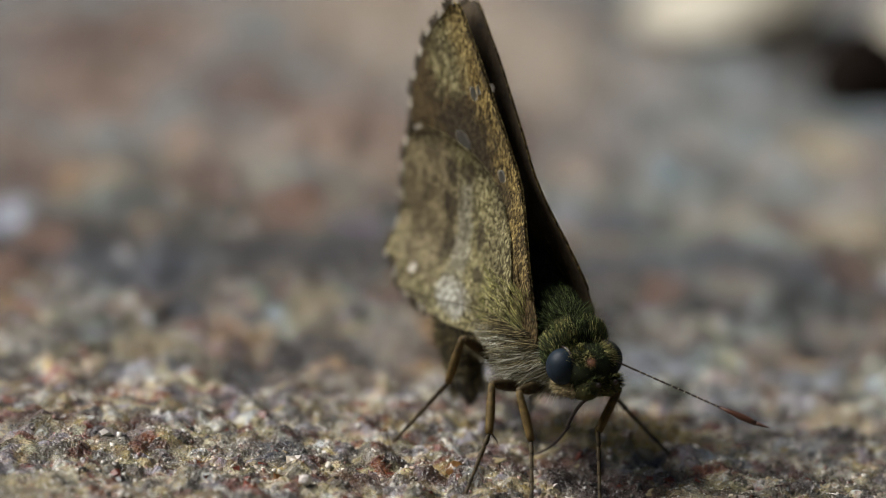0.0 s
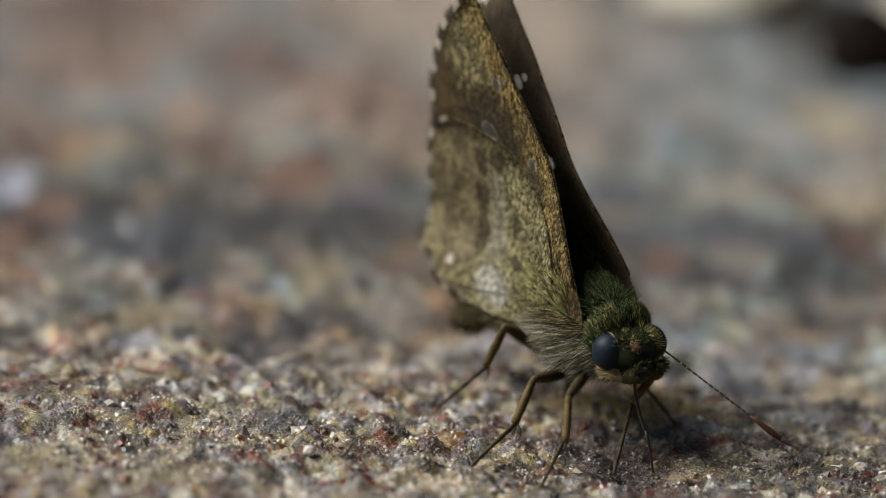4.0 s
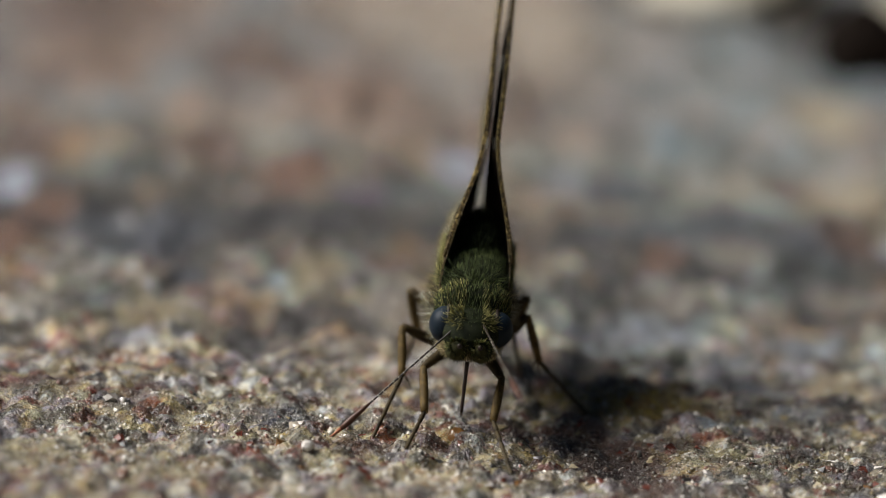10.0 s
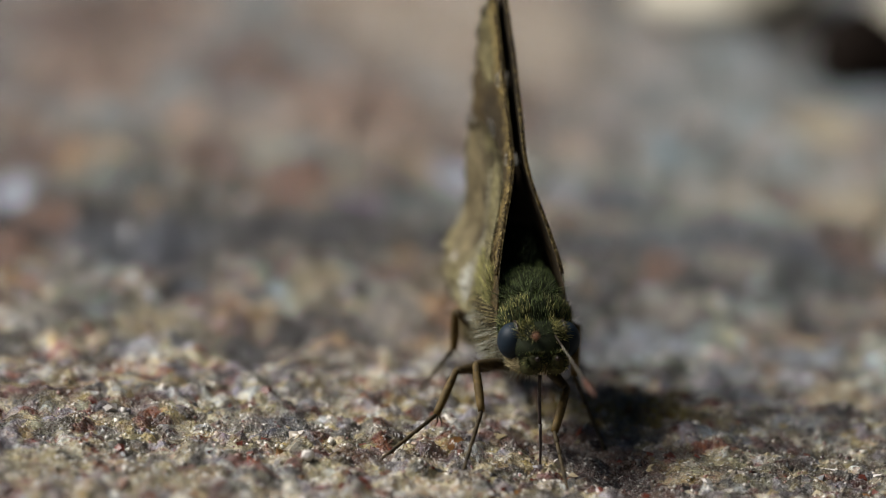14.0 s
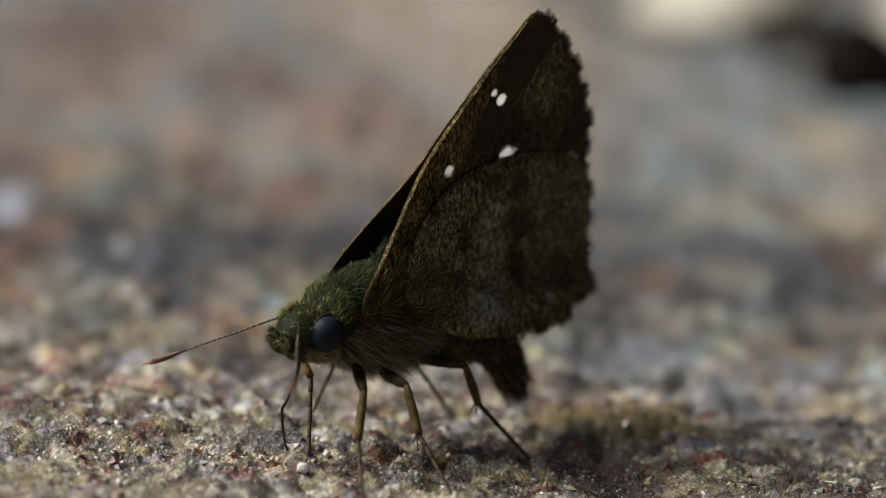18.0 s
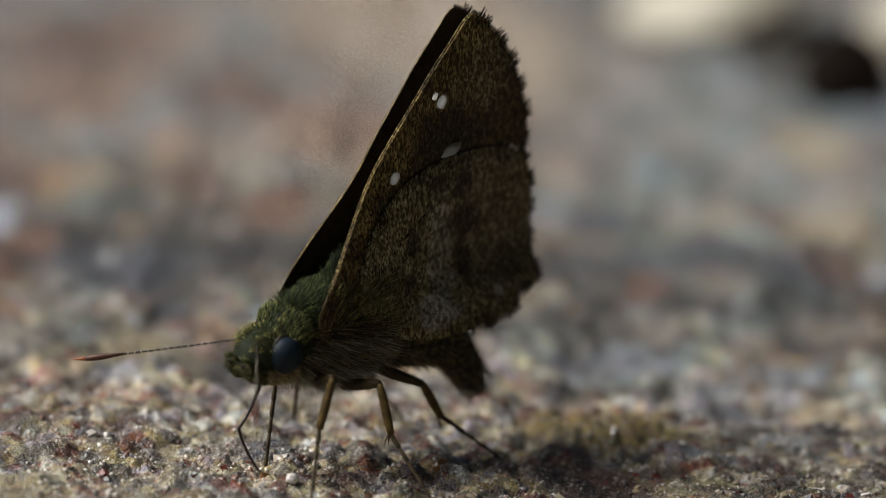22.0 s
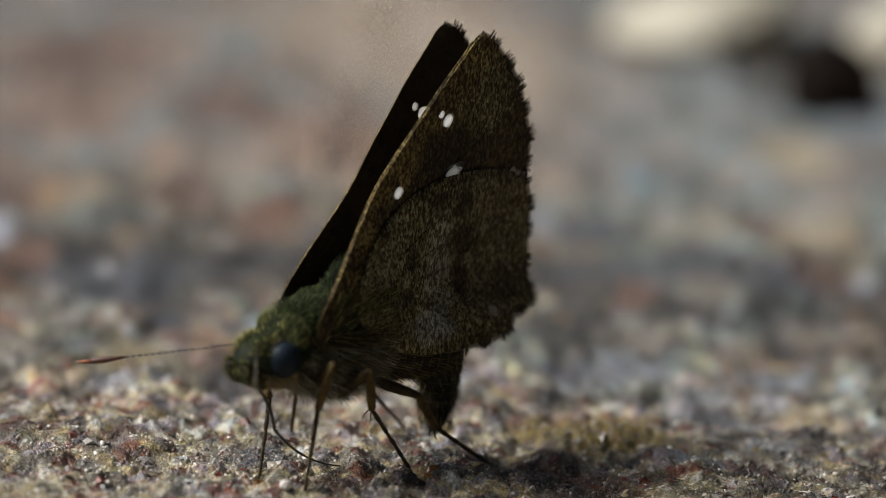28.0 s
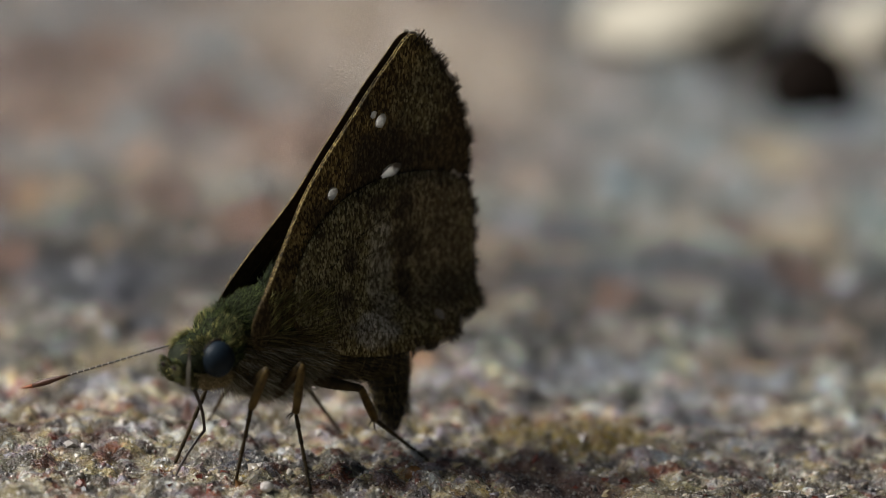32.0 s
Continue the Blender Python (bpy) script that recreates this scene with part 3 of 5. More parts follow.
def build_rock():
    xs = spread((-31.0, 31.0), 0.19, 400000.0)
    ys, y, step = [], -16.0, 0.19
    while y < 175:
        ys.append(y)
        if y > 16:
            step = min(0.9, step * 1.016)
        y += step
    more, step = [], 1.2
    while y < 400000:
        more.append(y)
        y, step = y + step, step * 1.5
    back, y, step = [], -16.3, 0.5
    while y > -400000:
        back.append(y)
        y, step = y - step, step * 1.5
    ys = back[::-1] + ys + more
    verts, cols = [], []
    for y in ys:
        for x in xs:
            z = rise(x, y)
            verts.append((x * MM, y * MM, z * MM))
            if abs(x) < 60 and -30 < y < 200:
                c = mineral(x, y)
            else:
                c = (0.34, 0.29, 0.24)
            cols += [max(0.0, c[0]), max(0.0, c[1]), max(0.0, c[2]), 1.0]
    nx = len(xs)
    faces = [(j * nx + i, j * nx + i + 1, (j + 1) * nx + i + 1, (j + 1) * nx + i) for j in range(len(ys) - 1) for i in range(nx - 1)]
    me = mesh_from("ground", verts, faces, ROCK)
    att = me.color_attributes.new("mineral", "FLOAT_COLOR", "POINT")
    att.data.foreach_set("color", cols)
    return tagged(new("ground", me), "rough mottled tan granular rock with mineral patches and painted-in shade", "rock", kind="structure")


ground = build_rock()

ICO_V = np.array([(sx, sy, sz) for sx in (-1, 1) for sy in (-1, 1) for sz in (-1, 1)]) * 0.75
ICO_F = np.array([(0, 1, 3), (0, 3, 2), (4, 6, 7), (4, 7, 5), (0, 4, 5), (0, 5, 1), (2, 3, 7), (2, 7, 6), (0, 2, 6), (0, 6, 4), (1, 5, 7), (1, 7, 3)])
STONE_TONES = [(0.72, 0.67, 0.59), (0.48, 0.39, 0.29), (0.40, 0.29, 0.21), (0.29, 0.24, 0.18), (0.20, 0.06, 0.045), (0.05, 0.045, 0.045), (0.58, 0.45, 0.38), (0.28, 0.28, 0.30)]
STONE_ODDS = [0.19, 0.19, 0.12, 0.14, 0.15, 0.09, 0.07, 0.05]


def scatter(rng, count, xr, yr, size, sink, along=1.0):
    """Places, sizes and colours of loose and embedded grains."""
    x = rng.uniform(*xr, count)
    y = yr[0] + (yr[1] - yr[0]) * rng.uniform(0, 1, count) ** along
    r = size[0] + (size[1] - size[0]) * rng.beta(1.1, 5.0, count)
    kind = rng.choice(len(STONE_TONES), count, p=STONE_ODDS)
    return x, y, r, kind, sink


def grains_mesh(name, rng, batches):
    shapes = [ICO_V + rng.uniform(-0.5, 0.5, ICO_V.shape) for _ in range(24)]
    vs, cs = [], []
    for x, y, r, kind, sink in batches:
        for i in range(len(x)):
            q = shapes[rng.integers(24)] * rng.uniform(0.55, 1.35, 3)
            a, b = rng.uniform(0, 6.28), rng.uniform(-1.2, 1.2)
            ca, sa, cb, sb = math.cos(a), math.sin(a), math.cos(b), math.sin(b)
            turn = np.array(((ca, -sa * cb, sa * sb), (sa, ca * cb, -ca * sb), (0, sb, cb)))
            z = rise(x[i], y[i]) + r[i] * sink
            vs.append((q @ turn.T * r[i] + (x[i], y[i], z)) * MM)
            here = mineral(x[i], y[i])
            lum = (here[0] + here[1] + here[2]) / 0.58
            own = np.array(STONE_TONES[kind[i]]) * rng.uniform(0.6, 1.1)
            mixf = 0.25 if y[i] < 45 else 0.65
            c = (own * (1 - mixf) * min(1.5, 0.22 + 0.78 * lum) + np.array(here) * mixf)
            cs.append(np.tile(np.append(c, 1.0), (len(ICO_V), 1)))
    n = len(vs)
    v = np.concatenate(vs)
    f = (ICO_F[None] + (np.arange(n) * len(ICO_V))[:, None, None]).reshape(-1, 3)
    me = bpy.data.meshes.new(name)
    me.vertices.add(len(v))
    me.vertices.foreach_set("co", v.ravel())
    me.loops.add(len(f) * 3)
    me.loops.foreach_set("vertex_index", f.ravel().astype(np.int32))
    me.polygons.add(len(f))
    me.polygons.foreach_set("loop_start", np.arange(0, len(f) * 3, 3, dtype=np.int32))
    me.update(calc_edges=True)
    att = me.color_attributes.new("mineral", "FLOAT_COLOR", "POINT")
    att.data.foreach_set("color", np.clip(np.concatenate(cs), 0, 1).ravel())
    me.materials.append(GRIT)
    return me


rng = np.random.default_rng(7)
near = scatter(rng, 2200, (-30, 30), (-12, 36), (0.04, 0.26), -0.45, 1.6)
mid = scatter(rng, 70, (-34, 34), (-10, 60), (0.3, 0.8), -0.62)
far = scatter(rng, 110, (-44, 46), (45, 165), (0.6, 1.7), -0.6)
far[3][far[3] != 5] = 3
mid[3][(mid[3] == 0) | (mid[3] == 6)] = 3
fleck = scatter(rng, 5500, (-28, 28), (-11, 19), (0.05, 0.30), -0.25, 1.3)
fleck[3][fleck[3] > 5] = 0
fleck[3][::3] = 0
grit = tagged(new("grit", grains_mesh("grit", rng, (near, mid, far, fleck))), "loose sharp mineral grains in tan, white and rust on rock", "grit", kind="stuff")


def chip_meshes(count, mat):
    out = []
    r = np.random.default_rng(11)
    for _ in range(count):
        v = (ICO_V + r.uniform(-0.45, 0.45, ICO_V.shape)) * r.uniform(0.6, 1.3, 3)
        out.append(mesh_from("grain", v * MM, [tuple(int(i) for i in t) for t in ICO_F], mat, smooth=False))
    return out


def build_pebble(name, label, mat, size, seed, at, turn=0, sunk=0.3):
    """A weathered pebble, half bedded in the rock."""
    bm = bmesh.new()
    bmesh.ops.create_icosphere(bm, subdivisions=4, radius=1.0)
    for v in bm.verts:
        n = 1 + 0.22 * noise.noise(v.co * 1.1 + Vector((seed, 0, 0))) + 0.07 * noise.noise(v.co * 3.7 + Vector((0, seed, 0))) + 0.02 * noise.noise(v.co * 11.0)
        v.co = Vector((v.co.x * size[0], v.co.y * size[1], v.co.z * size[2])) * n * MM
    for f in bm.faces:
        f.smooth = True
    me = bpy.data.meshes.new(name)
    bm.to_mesh(me)
    bm.free()
    me.materials.append(mat)
    ob = tagged(new(name, me), label, "pebble")
    ob.matrix_world = pose(at[0] * MM, at[1] * MM, (rise(*at) + size[2] * (1 - 2 * sunk)) * MM, 0, 0, turn)
    return ob


build_pebble("pebble", "large pale cream limestone pebble bedded in rock", PALE, (7.4, 10.5, 2.8), 1.7, (21.0, 137.0), -32, 0.15)
build_pebble("pebble", "cream limestone pebble beside a dark hollow", PALE, (4.5, 7.5, 2.4), 5.2, (39.0, 135.0), -20, 0.15)
# added stone whose black colour takes the place of a shaded hole
build_pebble("pebble", "near-black stone standing in for a shaded hollow", HOLLOW_SHADE, (4.1, 5.2, 4.9), 3.3, (31.2, 114.0), 5, 0.3)
build_pebble("pebble", "small amber translucent mineral pebble on rock", AMBER, (0.6, 0.6, 0.5), 8.1, (-3.1, 3.9), 0, 0.4)
build_pebble("pebble", "small milky quartz pebble on rock", QUARTZ, (0.42, 0.36, 0.34), 2.2, (-12.2, -1.7), 30, 0.2)


# ---- the butterfly ----
FORE = ((3.3, 0.4), (2.1, 2.4), (0.65, 4.5), (-0.8, 6.5), (-2.15, 8.4), (-3.6, 10.4), (-5.25, 12.4), (-6.85, 14.45), (-8.3, 16.0), (-9.1, 17.0), (-9.8, 17.5), (-10.5, 17.2),
        (-11.3, 16.5), (-12.1, 15.5), (-13.0, 14.3), (-13.6, 13.1), (-14.1, 11.8), (-14.6, 10.5), (-14.7, 9.3), (-14.5, 7.9), (-12.4, 6.3), (-9.2, 4.4), (-4.6, 1.6), (-1.2, -0.8), (1.0, -1.5), (2.5, -1.2))
HIND = ((0.0, 0.9), (-0.0, 2.1), (-0.7, 3.9), (-1.8, 5.2), (-3.4, 6.5), (-5.2, 7.5), (-7.4, 8.3), (-9.6, 8.6), (-11.5, 8.5), (-13.2, 8.2), (-14.5, 7.5), (-14.9, 6.1),
        (-15.1, 4.6), (-15.2, 2.9), (-15.2, 1.1), (-15.0, -0.6), (-14.1, -0.6), (-13.2, -0.9), (-12.9, -1.5), (-12.3, -2.0), (-11.3, -2.2), (-9.1, -2.5), (-6.5, -2.6), (-3.6, -2.1), (-1.1, -0.8))
HINGE_L, HINGE_Z = 2.0, 1.0


def vault(x, z, bow):
    """Sideways shape of a wing: it leans in over the back and then stands upright, slightly wavy."""
    def ease(q):
        q = max(0.0, min(1.0, q))
        return q * q * (3 - 2 * q)
    lean = 1 - (1 - ease(z / 8.2)) * (1 - ease(-x / 10) * ease((z + 3) / 4))
    return -1.95 * lean + 0.15 * ease((2.2 - z) / 3) + bow * math.sin(max(0, min(1, z / 16)) * math.pi) + 0.08 * math.sin(x * 0.9 + z * 0.5) * min(1, max(0, z) / 4)


def rounded(points, times=2):
    pts = [Vector(p) for p in points]
    for _ in range(times):
        out = []
        for i, p in enumerate(pts):
            q = pts[(i + 1) % len(pts)]
            out += [p.lerp(q, 0.25), p.lerp(q, 0.75)]
        pts = out
    return pts


def inside(p, poly):
    hit = False
    for i in range(len(poly)):
        a, b = poly[i], poly[i - 1]
        if (a.y > p.y) != (b.y > p.y) and p.x < (b.x - a.x) * (p.y - a.y) / (b.y - a.y) + a.x:
            hit = not hit
    return hit


def wing_sheet(outline, side, bow, holes=()):
    """A thin vaulted wing: an outer sheet (underside) and an inner one (upperside), closed along the rim."""
    pts = rounded(outline, 2)
    bm = bmesh.new()
    rim = [bm.verts.new((p.x, 0, p.y - HINGE_Z)) for p in pts]
    bm.faces.new(rim)
    bmesh.ops.triangulate(bm, faces=bm.faces[:])
    for _ in range(3):
        long = [e for e in bm.edges if e.calc_length() > 0.9 and not e.is_boundary]
        bmesh.ops.subdivide_edges(bm, edges=long, cuts=1)
        bmesh.ops.triangulate(bm, faces=[f for f in bm.faces if len(f.verts) > 3])
    def near_hole(x, z, grow):
        for cx, cz, rx, rz, turn in holes:
            p = Matrix.Rotation(-radians(turn), 2) @ Vector((x - cx, z + HINGE_Z - cz))
            if (p.x / (rx * grow)) ** 2 + (p.y / (rz * grow)) ** 2 < 1:
                return True
        return False
    inner = [v for v in bm.verts if not v.is_boundary]
    for _ in range(4):
        bmesh.ops.smooth_vert(bm, verts=inner, factor=0.5, use_axis_x=True, use_axis_z=True)
    for size in (0.5, 0.28, 0.16, 0.1) if holes else ():
        cut = []
        for e in bm.edges:
            c = (e.verts[0].co + e.verts[1].co) / 2
            if e.calc_length() > size and near_hole(c.x, c.z, 1.25 + size):
                cut.append(e)
        bmesh.ops.subdivide_edges(bm, edges=cut, cuts=1)
        bmesh.ops.triangulate(bm, faces=[f for f in bm.faces if len(f.verts) > 3])
    gone = [f for f in bm.faces if near_hole(f.calc_center_median().x, f.calc_center_median().z, 0.86)]
    bmesh.ops.delete(bm, geom=gone, context="FACES")
    for v in bm.verts:
        x, z = v.co.x, v.co.z
        v.co.y = side * vault(x, z, bow)
    bm.normal_update()
    verts, faces, mats = [], [], []
    idx = {v: i for i, v in enumerate(bm.verts)}
    n = len(idx)
    th = 0.035
    verts = [(v.co.x, v.co.y + side * th, v.co.z) for v in bm.verts] + [(v.co.x, v.co.y - side * th, v.co.z) for v in bm.verts]
    for f in bm.faces:
        q = [idx[v] for v in f.verts]
        if f.normal.y * side < 0:
            q = q[::-1]
        faces.append(tuple(q))
        mats.append(0)
        faces.append(tuple(i + n for i in q[::-1]))
        mats.append(1)
    for e in bm.edges:
        if e.is_boundary:
            a, b = (idx[v] for v in e.verts)
            faces.append((a, b, b + n, a + n))
            mats.append(0)
    bm.free()
    return [Vector(v) * MM for v in verts], faces, mats


def fringe_mesh(rng, outline, first, last, side, pale, bow):
    """Short scale tufts that stand out along the outer edge, in notched groups."""
    pts = [Vector(p) for p in outline[first:last + 1]]
    mid = Vector((-7, 7))
    verts, faces = [], []
    total = sum((b - a).length for a, b in zip(pts, pts[1:]))
    count = int(total / 0.045)
    for k in range(count):
        s = total * (k + rng.uniform(0, 1)) / count
        group = (s / 1.9) % 1.0
        if (group < 0.42) != pale:
            continue
        run = s
        for a, b in zip(pts, pts[1:]):
            l = (b - a).length
            if run <= l:
                break
            run -= l
        p = a.lerp(b, run / l)
        t = (b - a).normalized()
        out = Vector((t.y, -t.x))
        if out.dot(p - mid) < 0:
            out = -out
        out = (out + t * rng.uniform(-0.35, 0.35)).normalized()
        ln = (0.20 if pale else 0.46) * rng.uniform(0.5, 1.35)
        w = 0.035
        o = len(verts)
        yy = side * (vault(p.x, p.y - HINGE_Z, bow) + rng.uniform(-0.02, 0.05))
        base = p - out * 0.12
        tip = base + out * (ln + 0.12)
        for q, hw in ((base, w), (tip, w * 0.45)):
            for sx in (-1, 1):
                c = q + t * hw * sx
                verts += [(c.x, yy - 0.02, c.y - HINGE_Z), (c.x, yy + 0.02, c.y - HINGE_Z)]
        faces += [(o, o + 2, o + 6, o + 4), (o + 1, o + 5, o + 7, o + 3), (o, o + 4, o + 5, o + 1), (o + 2, o + 3, o + 7, o + 6), (o + 4, o + 6, o + 7, o + 5)]
    return [Vector(v) * MM for v in verts], faces


def vein_mesh(lines, side, bow):
    pieces = []
    for line in lines:
        pts, rad = [], []
        for i in range(13):
            f = i / 12
            x = line[0] + (line[2] - line[0]) * f
            z = line[1] + (line[3] - line[1]) * f - HINGE_Z + 0.5 * math.sin(f * math.pi) * line[4]
            y = side * (vault(x, z, bow) + 0.035)
            pts.append((x, y, z))
            rad.append(0.075 * (1 - 0.55 * f))
        pieces.append(tube(pts, rad, 5))
    return merge(*pieces)


FORE_VEINS = ((0.6, 2.6, -10.2, 16.6, 0.5), (0.4, 2.3, -12.6, 15.0, 0.8), (0.2, 2.0, -13.8, 12.8, 0.9), (0.0, 1.8, -14.3, 10.4, 0.8), (-0.2, 1.5, -14.0, 8.0, 0.4))
HIND_VEINS = ((-0.2, 1.2, -12.6, 7.6, 1.4), (-0.2, 1.0, -14.4, 5.4, 1.2), (-0.3, 0.8, -14.7, 2.9, 0.8), (-0.4, 0.5, -14.6, 0.4, 0.4), (-0.5, 0.2, -12.4, -1.9, -0.3))
# clear windows of the forewing: centre, half sizes, turn
WINDOWS = ((-7.72, 12.05, 0.50, 0.36, 125), (-7.15, 12.52, 0.30, 0.23, 120), (-8.52, 8.77, 0.82, 0.44, 150), (-4.12, 7.82, 0.48, 0.36, 140))


def window_mesh(cx, cz, rx, rz, turn, side, bow, rng):
    pts = []
    n = 9
    for i in range(n):
        a = 2 * math.pi * i / n
        r = 1 + rng.uniform(-0.18, 0.18)
        p = Matrix.Rotation(radians(turn), 2) @ Vector((math.cos(a) * rx * r, math.sin(a) * rz * r))
        pts.append((cx + p.x, cz + p.y))
    verts = [Vector((px, side * vault(px, pz - HINGE_Z, bow) + s * 0.08, pz - HINGE_Z)) * MM for s in (-1, 1) for px, pz in pts]
    faces = [tuple(range(n))[::-1], tuple(range(n, 2 * n))] + [(i, (i + 1) % n, n + (i + 1) % n, n + i) for i in range(n)]
    return verts, faces


def build_wing(rng, name, outline, side, bow, under, veins, edge, label, root):
    v, f, mi = wing_sheet(outline, side, bow, WINDOWS if name == "forewing" else ())
    ob = part(name, mesh_from(name, v, f, [under, UPPER], True, mi), root, label)
    ob.matrix_basis = pose(0, side * HINGE_L * MM, HINGE_Z * MM)
    for pale, mt in ((False, FRINGE_DARK), (True, FRINGE_PALE)):
        fv, ff = fringe_mesh(rng, outline, edge[0], edge[1], side, pale, bow)
        part("fringe", mesh_from("fringe", fv, ff, mt, False), ob, "pale wing fringe" if pale else "dark wing fringe")
    if name == "forewing":
        line = rounded(outline, 2)
        lead = [p for p in line[2:41] if p.y > 0.6]
        roll = [(p.x - 0.12, side * (vault(p.x, p.y - HINGE_Z, bow) + 0.12), p.y - HINGE_Z - 0.06) for p in lead]
        part("costa", mesh_from("costa", *tube(roll, [0.13 - 0.08 * k / len(roll) for k in range(len(roll))], 8), under), ob, "thick rounded front edge of the wing")
    vv, vf = vein_mesh(veins, side, bow)
    part("vein", mesh_from("vein", vv, vf, under), ob)
    def base_hair(q):
        x, z = q.uniform(-3.2, 1.8), q.uniform(-2.0, 1.2)
        d = Vector((x - 3.4, 0, z + 2.6)).normalized()
        return Vector((x, side * (vault(x, z, bow) + 0.04), z)), d + Vector((q.uniform(-0.15, 0.15), side * q.uniform(0.05, 0.3), q.uniform(-0.15, 0.15)))
    part("base_fur", mesh_from("fur", *hairs(rng, 380, base_hair, 0.8, 0.018), GOLD_HAIR), ob, "long hair over the wing base")
    if name == "forewing":
        for w in WINDOWS:
            wv, wf = window_mesh(*w, side, bow, rng)
            part("wing_spot", mesh_from("wing_spot", wv, wf, HYALINE, False), ob, "small clear whitish wing spot")
    else:
        wv, wf = window_mesh(-11.61, -0.53, 0.34, 0.30, 10, side, bow, rng)
        part("wing_spot", mesh_from("wing_spot", wv, wf, FRINGE_PALE, False), ob, "small pale wing spot")
    return ob


def fur_on(center, radii, sector, back, lift=1.0):
    """Roots on an ellipsoid where sector(unit vector) holds; hairs lie backwards, lifted off the skin by lift."""
    c = Vector(center)

    def place(rng):
        while True:
            d = Vector((rng.gauss(0, 1), rng.gauss(0, 1), rng.gauss(0, 1))).normalized()
            if sector(d):
                break
        full = 1 + 0.22 * abs(d.y * d.z) if radii[1] > 1.9 else 1
        p = c + Vector((d.x * radii[0], d.y * radii[1], d.z * radii[2])) * (0.97 if full == 1 else 1.0) * full
        n = Vector((d.x / radii[0], d.y / radii[1], d.z / radii[2])).normalized()
        clump = noise.noise_vector(p * 1.7) * 0.35
        return p, n * rng.uniform(0.22, 0.62) * lift + ((back if isinstance(back, Vector) else Vector((-back, 0, -0.2))) + clump) * rng.uniform(0.6, 1.2)
    return place


def leg_meshes():
    def seg(length, r0, r1, bulge):
        n = 8
        return tube([(length * i / n, 0, 0) for i in range(n + 1)], [(r0 + (r1 - r0) * i / n) * (1 + bulge * math.sin(math.pi * i / n)) for i in range(n + 1)], 8)
    fem = seg(3.3, 0.27, 0.22, 0.45)
    knob = ball((0, 0, 0), (0.24, 0.23, 0.23), 10, 8)
    tib = seg(3.2, 0.20, 0.23, 0.30)
    spur1 = tube([(3.1, 0.05, -0.1), (3.5, 0.25, -0.42), (3.85, 0.35, -0.55)], [0.06, 0.045, 0.012], 5)
    spur2 = tube([(3.1, -0.05, -0.1), (3.5, -0.25, -0.38), (3.8, -0.4, -0.45)], [0.06, 0.045, 0.012], 5)
    joints = []
    for k in range(5):
        a, b = 5.0 * k / 5, 5.0 * (k + 1) / 5
        joints.append(tube([(a, 0, 0), (a + 0.1, 0, 0), (b - 0.12, 0, 0), (b + 0.02, 0, 0)], [0.10, 0.125 - 0.006 * k, 0.16 - 0.010 * k, 0.10], 8))
    claw1 = tube([(5.0, 0, 0), (5.2, 0.1, 0.03), (5.3, 0.14, -0.06)], [0.045, 0.035, 0.01], 5)
    claw2 = tube([(5.0, 0, 0), (5.2, -0.1, 0.03), (5.3, -0.14, -0.06)], [0.045, 0.035, 0.01], 5)
    r = random.Random(5)

    def down(rr, length, rad):
        def place(q):
            x, a = q.uniform(0.2, length), q.uniform(0, 6.28)
            d = Vector((0, math.cos(a), math.sin(a)))
            return Vector((x, 0, 0)) + d * rad, d * 0.6 + Vector((0.8, 0, 0))
        return hairs(r, rr, place, 0.32, 0.014)
    return (mesh_from("femur", *merge(knob, fem, down(190, 3.2, 0.28)), LEG_DARK),
            mesh_from("tibia", *merge(tib, down(130, 3.0, 0.19)), LEG),
            [mesh_from("spur", *s, LEG_DARK) for s in (spur1, spur2)],
            mesh_from("tarsus", *merge(*joints), LEG_DARK),
            mesh_from("claw", *merge(claw1, claw2), TONGUE))


FEMUR, TIBIA, TARSUS = 3.3, 3.2, 5.0
HIPS = {"1": (2.4, 1.0, -3.6), "2": (0.7, 1.4, -4.2), "3": (-1.9, 1.2, -3.6)}
ABDOMEN = (-2.4, 0.0, -2.15)
MOUTH = (5.9, 0.0, -3.3)
FEELER = (6.6, 0.65, -0.5)


